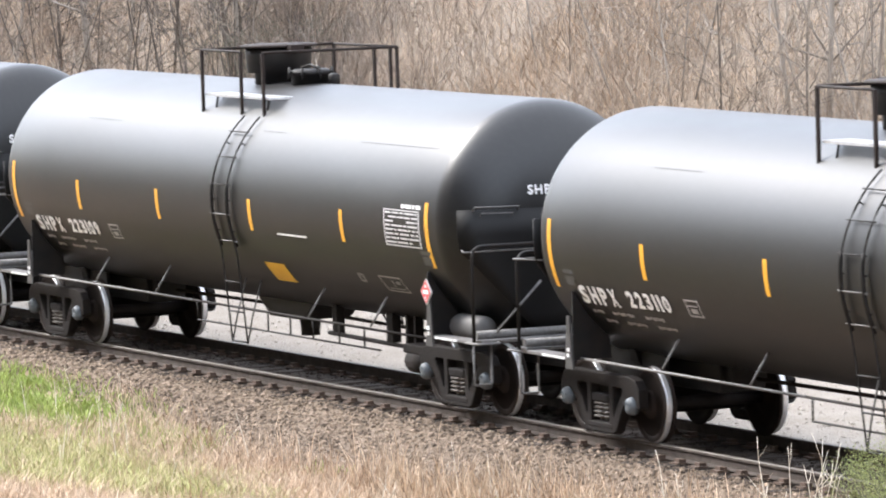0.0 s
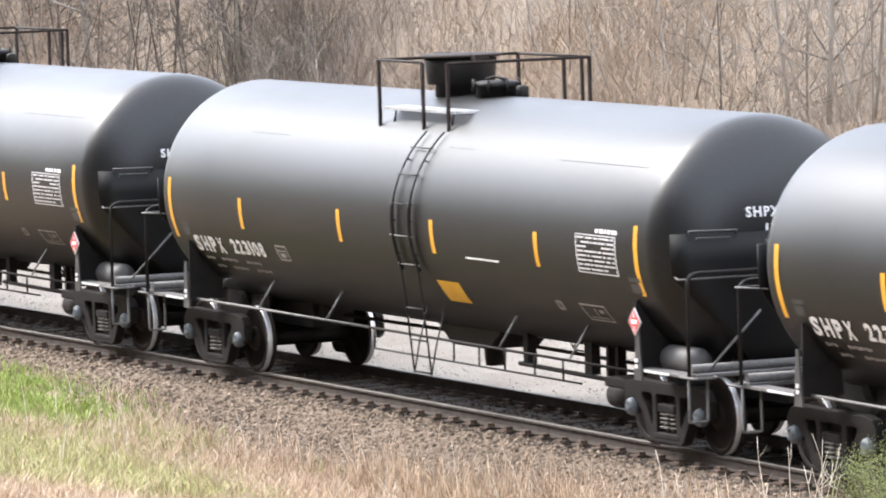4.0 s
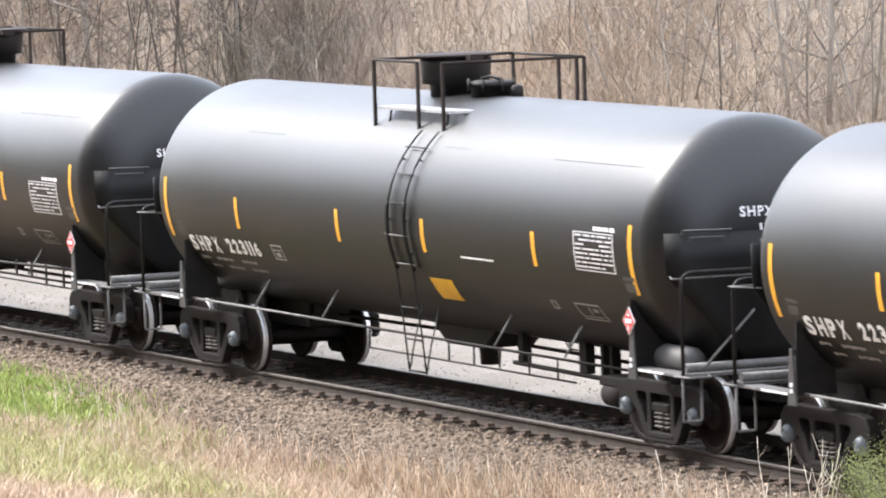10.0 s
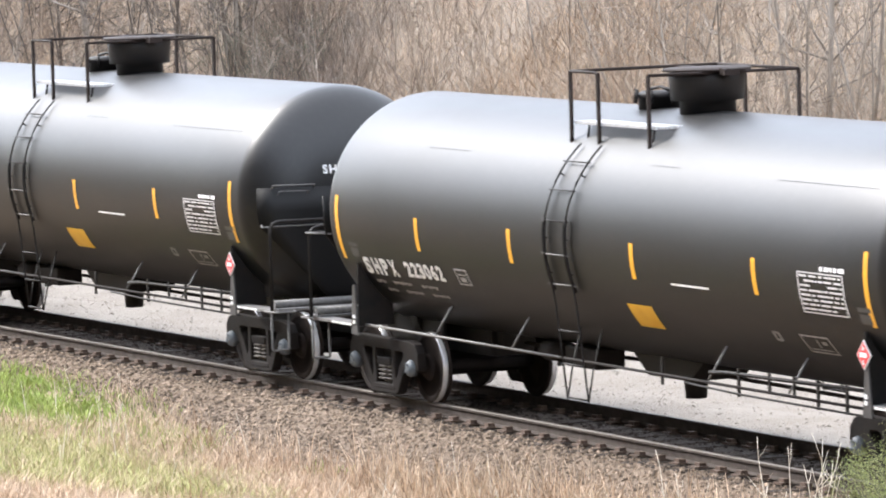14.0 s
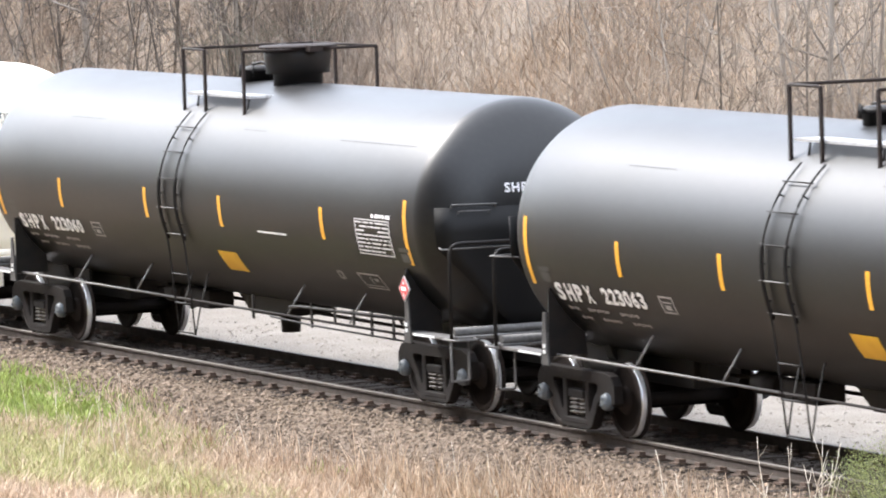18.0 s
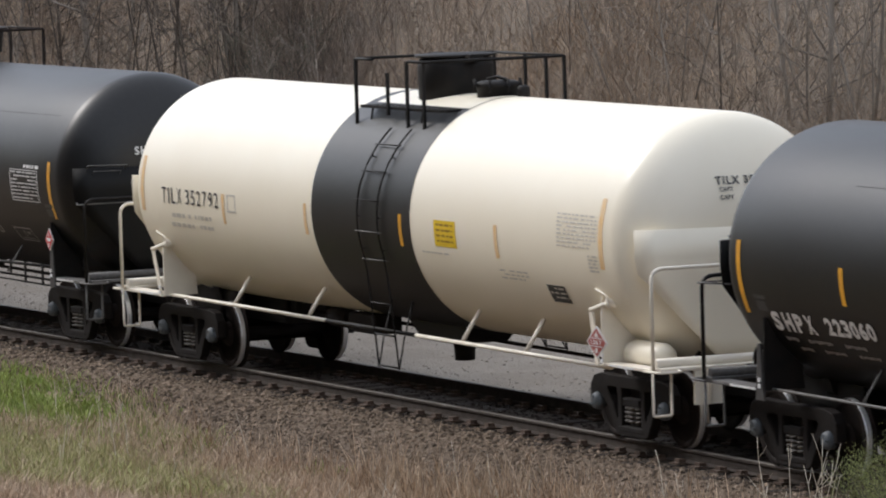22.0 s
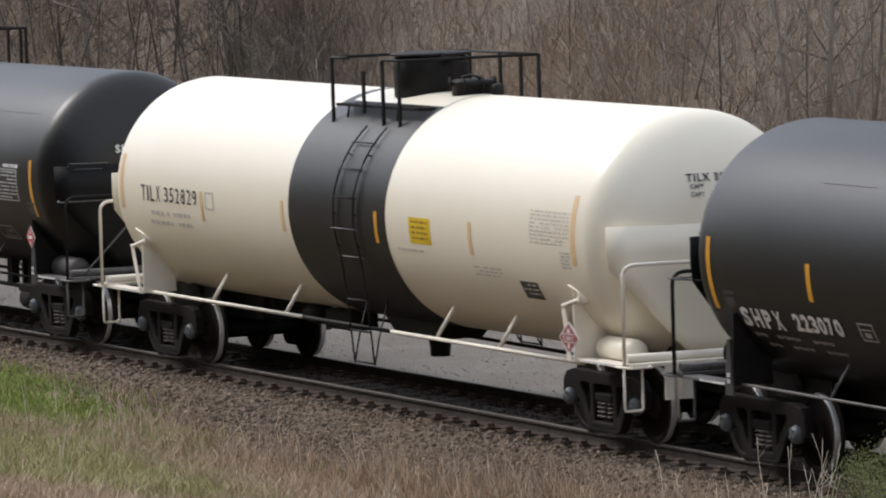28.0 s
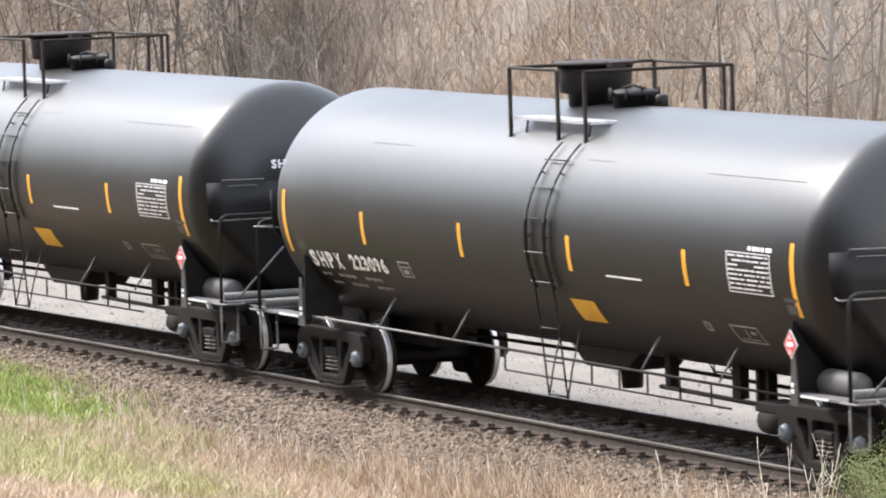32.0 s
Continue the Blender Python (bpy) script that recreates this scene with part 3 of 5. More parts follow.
def add_top(car, kind):
    """Guarded platform, protective housing and manway on the tank's top."""
    black = BLACK_TRIM
    lo, hi = (-1.17, 0.95) if kind != "W" else (-0.97, 1.15)
    zt, post = 4.41, RUSTY if kind != "W" else BLACK_TRIM
    house, man = {"A": (-0.80, 0.28), "B": (0.52, -0.75), "W": (-0.02, 1.25)}[kind]
    gate = {"A": (0.19, 0.88), "B": (-0.41, -1.0), "W": (0.03, 0.64)}[kind]
    for q in (-1, 1):
        xs = ((lo, hi, gate[0]) if kind != "W" else (lo, hi, gate[1])) if q < 0 else {"A": (lo, hi, 0.73, 0.2), "B": (lo, hi, -0.45), "W": (lo, hi, 0.61, -0.02)}[kind]
        for x in xs:
            def pole(bm):
                box(bm, -0.020, 0.020, q * 1.0 - 0.020, q * 1.0 + 0.020, 3.53, zt)
            part("rail_post", f"rail_post{q}{kind}", pole, post, car, "", pose(x, 0, 0))

        def toprail(bm):
            if q < 0 and kind == "W":
                tube(bm, hoop([(gate[1], -1.0, zt - 0.2), (gate[1], -1.0, zt), (hi + 0.2, -1.0, zt)], 0.08), 0.02, 6)
            elif q < 0:
                tube(bm, hoop([(lo, -1.0, zt), (gate[0], -1.0, zt), (gate[0], -1.0, zt - 0.2)], 0.08), 0.02, 6)
            else:
                tube(bm, [(lo, 1.0, zt), (hi, 1.0, zt)], 0.02, 6)
        part("hand_rail", f"hand_rail{q}{kind}", toprail, post, car, "")

        if q < 0 and kind == "W":
            def short_post(bm):
                box(bm, -0.02, 0.02, -1.02, -0.98, 3.7, zt - 0.16)
            part("rail_post", "short_post", short_post, post, car, "", pose(gate[0], 0, 0))

            def short_rail(bm):
                tube(bm, [(lo, -1.0, zt), (lo + 0.55, -1.0, zt)], 0.02, 6)
            part("hand_rail", "short_rail", short_rail, post, car)

        def walkway(bm):
            end = 1.08 if kind != "W" else 1.55
            for k in range(8):
                y = q * (0.63 + 0.048 * k)
                box(bm, lo + 0.05, end, y - 0.012, y + 0.012, 3.775, 3.81)
            for k in range(9):
                x = lo + 0.06 + (end - lo - 0.13) * k / 8
                box(bm, x, x + 0.02, min(q * 0.98, q * 0.62), max(q * 0.98, q * 0.62), 3.777, 3.80)
        part("walkway", f"walkway{q}{kind}", walkway, PLANK if kind != "W" else BLACK_TRIM, car, "pale metal grating plank" if kind != "W" else "black metal grating plank")
        for x in (lo + 0.3, 0.9):
            def bracket(bm):
                tube(bm, [(0, q * 0.94, 3.56), (0, q * 0.90, 3.79)], 0.016, 6)
            part("walkway_bracket", f"walkway_bracket{q}", bracket, black, car, "", pose(x, 0, 0))
    for x in (lo, hi):
        def cross(bm):
            tube(bm, [(0, -1.0, zt), (0, 1.0, zt)], 0.022, 6)
        part("end_rail", f"end_rail{kind}", cross, post, car, "", pose(x, 0, 0))

    def housing(bm):
        low = [(3.80, 0.49), (4.30, 0.50)] if kind == "W" else [(3.80, 0.34), (4.06, 0.34), (4.075, 0.44), (4.30, 0.46)]
        spin(bm, low + [(4.40, 0.47), (4.42, 0.0)], "Z", sides=32)
    hs = part("valve_housing", "valve_housing" + kind, housing, black, car, "black round protective housing", pose(house, 0, 0))

    def lid(bm):
        spin(bm, [(4.42, 0.0), (4.42, 0.53), (4.44, 0.54), (4.455, 0.52), (4.465, 0.2), (4.465, 0.0)], "Z", sides=32)
        box(bm, 0.50, 0.66, -0.10, 0.10, 4.38, 4.46)
        box(bm, -0.66, -0.50, -0.08, 0.08, 4.38, 4.46)
    part("housing_lid", "housing_lid" + kind, lid, post if kind != "W" else black, hs, "weathered hinged lid")

    def manway(bm):
        spin(bm, [(3.88, 0.27), (4.06, 0.27), (4.06, 0.30), (4.11, 0.30), (4.14, 0.22), (4.14, 0.0)], "Z", sides=24)
        for k in range(8):
            a = 2 * math.pi * k / 8
            tube(bm, [(0.33 * math.cos(a), 0.33 * math.sin(a), 4.0), (0.31 * math.cos(a), 0.31 * math.sin(a), 4.16)], 0.02, 6)
        tube(bm, [(-0.3, 0, 4.15), (0, 0, 4.19), (0.3, 0, 4.15)], 0.02, 6)
    part("manway", "manway", manway, black, car, "bolted manway cover", pose(man, 0, 0))

    def vent(bm):
        spin(bm, [(3.90, 0.08), (4.06, 0.08), (4.08, 0.05), (4.09, 0.0)], "Z", (0, 0.0, 0), 12)
    part("pressure_valve", "pressure_valve", vent, black, car, "small safety valve", pose(man + (0.45 if kind != "B" else -0.32), 0.15, 0))


FONT_CACHE = {}


def letters(text, bold=0.03):
    """The outline of a line of text as points and faces, one unit high."""
    if (text, bold) in FONT_CACHE:
        return FONT_CACHE[text, bold]
    cu = bpy.data.curves.new("lettering", "FONT")
    cu.body, cu.size, cu.offset, cu.resolution_u, cu.space_character = text, 1.0, bold, 3, 1.22
    ob = new("lettering", cu)
    dg = bpy.context.evaluated_depsgraph_get()
    me = bpy.data.meshes.new_from_object(ob.evaluated_get(dg))
    v = np.array([w.co[:] for w in me.vertices])
    v = (v - v.min(0)) / (v.max(0) - v.min(0) + 1e-9)
    res = (v, [tuple(p.vertices) for p in me.polygons])
    bpy.data.objects.remove(ob)
    bpy.data.curves.remove(cu)
    bpy.data.meshes.remove(me)
    FONT_CACHE[text, bold] = res
    return res


def text_on_shell(text, x0, x1, a0, a1, side=-1, lift=0.011, bold=0.03):
    v, faces = letters(text, bold)

    def fill(bm):
        vs = []
        for u, w, _ in v:
            x = x0 + (x1 - x0) * u if side < 0 else x1 - (x1 - x0) * u
            vs.append(bm.verts.new(skin(x, a0 + (a1 - a0) * w, lift, side)))
        for f in faces:
            if len(set(f)) > 2:
                try:
                    bm.faces.new([vs[i] for i in f])
                except ValueError:
                    pass
    return fill


def shell_text(car, name, text, x0, x1, a0, a1, mat, key, label, bold=0.03):
    """One part for each character, in even cells along the shell."""
    wide = [0.55 if ch in "1I" else 1.0 for ch in text]
    unit = (x1 - x0) / sum(wide)
    for i, ch in enumerate(text):
        w = unit * ({"1": 0.30, "I": 0.17 if bold < 0.02 else 0.3}.get(ch, 0.76 if bold > 0.02 else 0.68))
        x = x0 + unit * (sum(wide[:i]) + wide[i] / 2) - w / 2
        part(name, f"{key}_{ch}", text_on_shell(ch, 0.0, w, a0, a1, bold=bold), mat, car, label, pose(x, 0, 0))


def text_on_head(text, y0, y1, z0, z1):
    v, faces = letters(text)

    def fill(bm):
        vs = []
        for u, w, _ in v:
            y, z = y0 + (y1 - y0) * u, z0 + (z1 - z0) * w
            vs.append(bm.verts.new((head_x(y, z, 0.02), y, z)))
        for f in faces:
            try:
                bm.faces.new([vs[i] for i in f])
            except ValueError:
                pass
    return fill


def text_flat(text, x0, x1, y, z0, z1):
    v, faces = letters(text)

    def fill(bm):
        vs = [bm.verts.new((x0 + (x1 - x0) * u, y, z0 + (z1 - z0) * w)) for u, w, _ in v]
        for f in faces:
            try:
                bm.faces.new([vs[i] for i in f])
            except ValueError:
                pass
    return fill


def bars(x0, x1, a1, rows, height, gap, seed, side=-1, lift=0.006, fillf=0.8, longest=0.16):
    """Lines of unreadable small print as short bars."""
    def fill(bm):
        rnd = random.Random(seed)
        a = a1
        for _ in range(rows):
            x = x0
            while x < x1:
                w = rnd.uniform(0.05, longest)
                if rnd.random() < fillf:
                    patch(bm, x, min(x + w, x1), a - height, a, lift, side)
                x += w + rnd.uniform(0.02, 0.05)
            a -= height + gap
    return fill


def outline_box(x0, x1, a0, a1, wx=0.03, wa=0.9, side=-1, slant=0.0):
    def fill(bm):
        patch(bm, x0, x0 + wx, a0, a1, 0.005, side, slant)
        patch(bm, x1 - wx, x1, a0, a1, 0.005, side, slant)
        patch(bm, x0 + slant, x1 + slant, a1 - wa, a1, 0.006, side)
        patch(bm, x0, x1, a0, a0 + wa, 0.006, side)
    return fill


def placard(car, key, x, y, z, half_w, half_h, mats, digits, tint):
    def face(bm):
        a = [bm.verts.new((x + dx, y, z + dz)) for dx, dz in ((-half_w, 0), (0, -half_h), (half_w, 0), (0, half_h))]
        b = [bm.verts.new((x + dx, y + 0.012, z + dz)) for dx, dz in ((-half_w, 0), (0, -half_h), (half_w, 0), (0, half_h))]
        bm.faces.new(a)
        bm.faces.new(b[::-1])
        for i in range(4):
            bm.faces.new((a[i], b[i], b[(i + 1) % 4], a[(i + 1) % 4]))
    pl = part("placard", "placard_" + key, face, mats[0], car, tint)

    def inner(bm):
        k = 0.89 if digits else 0.9
        for w, h, q in ((half_w * k, half_h * k, -0.004),):
            bm.faces.new([bm.verts.new((x + dx, y + q, z + dz)) for dx, dz in ((-w, 0), (0, -h), (w, 0), (0, h))])
    part("placard_field", "placard_field_" + key, inner, mats[1], pl)

    def strip(bm):
        if digits:
            w = half_w * 0.62
            for lo, hi in ((-0.27, -0.22), (0.22, 0.27)):
                bm.faces.new([bm.verts.new((x + dx, y - 0.008, z + half_h * dz)) for dx, dz in ((-w, lo), (w, lo), (w, hi), (-w, hi))])
        else:
            w, h = half_w * 0.50, half_h * 0.16
            bm.faces.new([bm.verts.new((x + dx, y - 0.008, z + dz)) for dx, dz in ((-w, -h), (w, -h), (w, h), (-w, h))])
        w, h, up = half_w * 0.2, half_h * 0.17, half_h * 0.5
        bm.faces.new([bm.verts.new((x + dx, y - 0.008, z + up + dz)) for dx, dz in ((-w, -h), (w, -h), (0, h))])
        bm.faces.new([bm.verts.new((x + dx, y - 0.008, z - up + dz)) for dx, dz in ((-w * 0.5, -h), (w * 0.5, -h), (w * 0.5, h), (-w * 0.5, h))])
    part("placard_number_strip", "placard_strip_" + key, strip, mats[2], pl)
    if digits:
        w, h = half_w * 0.50, half_h * 0.14
        part("placard_number", "placard_digits_" + key, text_flat(digits, x - w, x + w, y - 0.011, z - h, z + h), mats[3], pl)


SPINS = []
CARS = []


def grouped_print(bm):
    """Two rows of small print, three words each."""
    for a, words in ((-33.4, ((-6.62, -6.34), (-6.08, -5.52), (-5.20, -4.72))), (-38.6, ((-6.42, -6.16), (-5.84, -5.34), (-5.02, -4.52)))):
        for x0, x1 in words:
            x, k = x0, 0
            while x < x1 - 0.03:
                patch(bm, x, x + 0.055, a - 2.1 + 0.3 * (k % 3), a - 0.25 * (k % 2), 0.006)
                x, k = x + 0.072, k + 1


def black_car(n, kind, mark, stripes, logo_at, panel_at):
    car = thing("tank_car", f"glossy black railway tank car marked {mark}, rolling on the track", "tank car", "cars of the train")

    def shell(bm):
        spin(bm, tank_profile(), "X", (0, 0, ZC), 128)
    part("tank", "black_tank", shell, BLACK, car, "glossy black cylindrical tank with domed heads")
    spins = []
    add_trucks(car, spins)
    add_underframe(car, False, kind == "A")
    if kind == "A":
        add_ladder(car, 0.34, 0.86, False)
    else:
        add_ladder(car, -0.88, -0.30, False)
    add_top(car, kind)

    if kind == "A":
        def reservoir(bm):
            spin(bm, [(6.98, 0.0), (6.99, 0.08), (7.04, 0.145), (7.10, 0.165), (7.76, 0.165), (7.82, 0.145), (7.87, 0.08), (7.88, 0.0)], "X", (0, -1.02, 1.10), 24)
            for x in (7.2, 7.65):
                box(bm, x - 0.025, x + 0.025, -1.24, -0.84, 0.92, 0.98)
        part("air_reservoir", "air_reservoir", reservoir, RESERVOIR, car, "dusty grey air reservoir tank")

        def rod(bm):
            tube(bm, [(8.36, -1.22, 1.03), (8.36, -0.5, 1.72)], 0.015, 6)
        part("brake_rod", "brake_rod", rod, WORN, car, "pale diagonal brace rod")
    else:
        def wheel(bm):
            tube(bm, hoop([(-8.3, -0.5, 1.02), (-8.3, -0.5, 1.36), (-8.3, -0.1, 1.36), (-8.3, -0.1, 1.05)], 0.12), 0.02)
            spin(bm, [(-8.42, 0.0), (-8.42, 0.17), (-8.38, 0.19), (-8.36, 0.17), (-8.36, 0.0)], "X", (0, -0.62, 1.2), 18)
            box(bm, -8.36, -8.1, -0.75, -0.45, 1.03, 1.3, 0.02)
        part("hand_brake", "hand_brake", wheel, IRON, car, "grimy hand-brake gear box")

    # amber stripes: long ones by the heads, short ones between
    for q in (-1, 1):
        for x, a0, a1 in ((-7.28, -23.3, 8.7), (7.17, -22.5, 9.7)):
            def long_stripe(bm):
                patch(bm, -0.05, 0.05, a0, a1, 0.004, q)
            part("stripe", f"long_stripe{q}{a0}", long_stripe, YELLOW, car, "amber reflective stripe", pose(x, 0, 0))
        for x in stripes:
            def short_stripe(bm):
                patch(bm, -0.05, 0.05, -14.3, 1.9, 0.004, q)
            part("stripe", f"short_stripe{q}", short_stripe, YELLOW, car, "amber reflective stripe", pose(x * -q, 0, 0))
    word, number = mark.split()
    shell_text(car, "letter", word, -6.75, -5.68, -30.2, -20.9, WHITE, "white_letter", "white stencilled letter", 0.045)
    shell_text(car, "digit", number, -5.44, -4.26, -29.2, -20.7, WHITE, "white_digit", "white stencilled digit", 0.045)
    tagged(part("head_mark", "head_mark_" + mark, text_on_head(mark, -0.53, 0.50, 2.78, 2.905), WHITE, car, "white letters on the head"), kind="stuff")
    tagged(part("head_print", "head_print", text_on_head("IIIII IIII", -0.30, 0.3, 2.62, 2.70), WHITE, car), kind="stuff")
    tagged(part("small_print", "small_print_line", grouped_print, PRINT, car, "faint rows of small print"), kind="stuff")
    part("inspection_box", "inspection_box", outline_box(-3.86, -3.50, -29.8, -21.0, 0.03), PRINT, car, "thin outlined stencil box")

    def inbox(bm):
        patch(bm, -3.80, -3.56, -24.5, -23.8, 0.006)
        patch(bm, -3.76, -3.60, -28.0, -25.5, 0.006)
    part("inspection_print", "inspection_print", inbox, PRINT, car)

    def logo(bm):
        patch(bm, logo_at[0], logo_at[0] + 0.66, logo_at[1] - 12.8, logo_at[1], 0.005)
    part("logo_decal", f"logo_decal{logo_at}", logo, LOGO, car, "plain orange-yellow rectangular decal")

    def dash(bm):
        patch(bm, 2.35, 3.32, -14.9, -13.9, 0.006)
    part("stencil_line", "stencil_line", dash, WHITE, car, "one short line of white print")

    px, pa = panel_at
    dp = part("data_panel", f"data_panel{pa}{px}", outline_box(px, px + 1.08, pa - 18.0, pa, 0.03, 0.6), PANEL, car, "white-framed data panel with rows of white print")
    tagged(part("panel_print", f"panel_rows{pa}{px}", bars(px + 0.05, px + 1.04, pa - 1.2, 8, 0.9, 1.15, 11, fillf=0.93, lift=0.008, longest=0.34), PANEL, dp), kind="stuff")
    part("panel_head", f"panel_head{pa}{px}", bars(px + 0.54, px + 1.12, pa + 2.8, 1, 1.9, 1, 3, fillf=1.0), WHITE, car, "bold line over the data panel")

    def qual(bm):
        patch(bm, 0.0, 0.30, -16.0, -14.0, 0.005)
        patch(bm, 0.02, 0.27, -21.5, -17.0, 0.005)
    part("test_stencil", "test_stencil", qual, FAINT, car, "faint test stencil", pose(6.88, 0, 0))
    part("test_stencil", "test_stencil_b", qual, FAINT, car, "faint test stencil", pose(-7.02, 0, 0))
    part("stencil_frame", "stencil_frame", outline_box(5.22, 5.9, -40.8, -31.0, 0.03, 0.9, slant=-0.05), PRINT, car, "thin outlined stencil box")

    def frame_print(bm):
        patch(bm, 5.30, 5.80, -39.0, -38.2, 0.007)
        patch(bm, 5.52, 5.56, -37.5, -33.0, 0.007)
        patch(bm, 5.64, 5.76, -35.6, -33.6, 0.007)
    part("frame_print", "frame_print", frame_print, GREY, car)

    def round_mark(bm):
        patch(bm, 4.50, 4.56, -36.5, -31.5, 0.005)
        patch(bm, 4.62, 4.68, -36.5, -31.5, 0.005)
        patch(bm, 4.54, 4.64, -32.6, -31.2, 0.006)
        patch(bm, 4.54, 4.64, -36.8, -35.4, 0.006)
    part("round_stencil", "round_stencil", round_mark, GREY, car)

    for x0, x1, a in ((4.6, 7.0, 37.0), (1.35, 2.1, 38.5), (-4.95, -3.7, 37.5)):
        def weld(bm):
            patch(bm, x0, x1, a, a + 0.25, 0.002)
        part("weld_line", f"weld_line{x0}", weld, SCRATCH, car, "faint scraped weld line")
    placard(car, "red", 6.97, -1.447, 1.55, 0.16, 0.165, (WHITE, RED, WHITE, INK), "", "red and white diamond hazard placard")
    CARS.append((car, n, spins))


def cream_car(n, mark):
    car = thing("tank_car", f"cream-white railway tank car with a black middle band marked {mark}", "tank car", "cars of the train")

    def shell(bm):
        spin(bm, tank_profile(), "X", (0, 0, ZC), 128)
    part("tank", "cream_tank", shell, CREAM, car, "cream-painted cylindrical tank with domed heads")

    def band(bm):
        n_ = 160
        for i in range(n_):
            a, b = 360 * i / n_, 360 * (i + 1) / n_
            bm.faces.new([bm.verts.new(skin(x, t, 0.004)) for x, t in ((-1.40, a), (1.72, a), (1.72, b), (-1.40, b))]).smooth = True
        bmesh.ops.remove_doubles(bm, verts=bm.verts, dist=0.0005)
    part("band", "black_band", band, BLACK, car, "glossy black band round the tank's middle")

    def top_patch(bm):
        patch(bm, -1.15, 1.72, 66, 90, 0.008)
        patch(bm, -1.15, 1.72, 66, 90, 0.008, 1)
    part("top_patch", "band_top_patch", top_patch, CREAM, car, "cream top between the platform planks")
    spins = []
    add_trucks(car, spins)
    add_underframe(car, True, False)
    add_ladder(car, 0.17, 0.80, True)
    add_top(car, "W")

    def reservoir(bm):
        spin(bm, [(6.96, 0.0), (6.97, 0.09), (7.02, 0.15), (7.09, 0.17), (7.78, 0.17), (7.85, 0.15), (7.90, 0.09), (7.91, 0.0)], "X", (0, -1.02, 1.09), 24)
    part("air_reservoir", "air_reservoir_cream", reservoir, CREAM, car, "cream-painted air reservoir tank")

    def lever(bm):
        prism(bm, [(8.46, 0.98), (8.50, 0.98), (8.50, 0.58), (8.46, 0.58)], -0.98, -0.60)
        prism(bm, [(8.44, 0.98), (8.60, 0.98), (8.52, 0.60)], -0.80, -0.77)
        tube(bm, [(8.52, -0.86, 0.98), (8.54, -0.84, 0.36)], 0.014, 6)
    part("brake_lever", "cream_brake_lever", lever, CREAM_TRIM, car, "cream lever plate and rod under the end walkway")

    for foot, top, knob, horn in ((-6.97, -7.25, -6.80, -7.08), (6.82, 6.68, 7.08, 6.84)):
        def hanger(bm):
            # leaning flat post, a short arm to the shell and a curved horn
            prism(bm, [(foot - 0.05, 0.96), (foot + 0.05, 0.96), (top + 0.05, 1.64), (top - 0.05, 1.64)], -1.425, -1.41)
            tube(bm, [(top, -1.415, 1.61), (knob - 0.1, -1.38, 1.69), (knob, -1.33, 1.71)], 0.032, 8)
            spin(bm, [(-1.40, 0.0), (-1.40, 0.055), (-1.33, 0.06), (-1.29, 0.06), (-1.29, 0.0)], "Y", (knob, 0, 1.71), 12)
            tube(bm, hoop([(knob + 0.05, -1.40, 1.70), (knob + 0.03, -1.41, 1.80), (horn, -1.42, 1.87)], 0.06, 4), 0.022, 6, 0.012)
        part("placard_hanger", f"placard_hanger{foot}", hanger, CREAM_TRIM, car, "bent cream bracket")
    for q in (-1, 1):
        for x, a0, a1 in ((-7.33, -10.5, 18.8), (7.17, -11.9, 20.5)):
            def long_stripe(bm):
                patch(bm, -0.06, 0.06, a0, a1, 0.004, q)
            part("stripe", f"cream_long{q}{a0}", long_stripe, TAN, car, "weathered amber reflective stripe", pose(x, 0, 0))
        for x, m in ((-4.42, TAN), (-1.62, TAN), (1.41, YELLOW), (4.25, TAN)):
            def short_stripe(bm):
                patch(bm, -0.045, 0.045, -12.6, 3.0, 0.006, q)
            part("stripe", f"cream_short{q}{m.name}", short_stripe, m, car, "amber reflective stripe", pose(x, 0, 0))
    word, number = mark.split()
    shell_text(car, "letter", word, -6.62, -5.86, -4.9, 3.3, INK, "black_letter", "black stencilled letter", 0.0)
    shell_text(car, "digit", number, -5.78, -4.54, -4.7, 3.1, INK, "black_digit", "black stencilled digit", 0.0)
    tagged(part("head_mark", "head_mark_" + mark, text_on_head(mark, -0.42, 0.38, 3.11, 3.21), INK, car, "black letters on the head"), kind="stuff")
    tagged(part("head_print", "head_print_capy", text_on_head("CAPY", -0.38, -0.21, 3.03, 3.085), INK, car), kind="stuff")
    tagged(part("head_print", "head_print_capy2", text_on_head("CAPY", -0.38, -0.21, 2.935, 2.99), INK, car), kind="stuff")
    tagged(part("small_print", "small_print_cream", bars(-6.40, -4.9, -10.0, 2, 2.2, 3.0, 8, fillf=0.8), BEIGE_GREY, car, "faded rows of small print"), kind="stuff")
    part("inspection_box", "inspection_box_cream", outline_box(-4.28, -3.98, -6.2, 3.0, 0.035), BEIGE_GREY, car, "thin outlined stencil box")

    def notice(bm):
        patch(bm, 2.44, 3.08, -10.4, 2.2, 0.005)
    sg = part("notice", "notice", notice, SIGN, car, "square yellow notice with rows of print")
    tagged(part("notice_print", "notice_print", bars(2.52, 3.0, 0.6, 4, 1.0, 1.6, 21, fillf=0.95, lift=0.008), NOTICE_INK, sg), kind="stuff")
    tagged(part("data_panel", "cream_data", bars(5.98, 7.05, 12.0, 9, 0.8, 1.0, 13, fillf=0.95), BEIGE_GREY, car, "faded grey data print"), kind="stuff")
    part("test_stencil", "cream_test", bars(6.8, 7.05, -6.0, 5, 1.0, 0.7, 14, fillf=1.0), BEIGE_GREY, car, "faded test stencil")
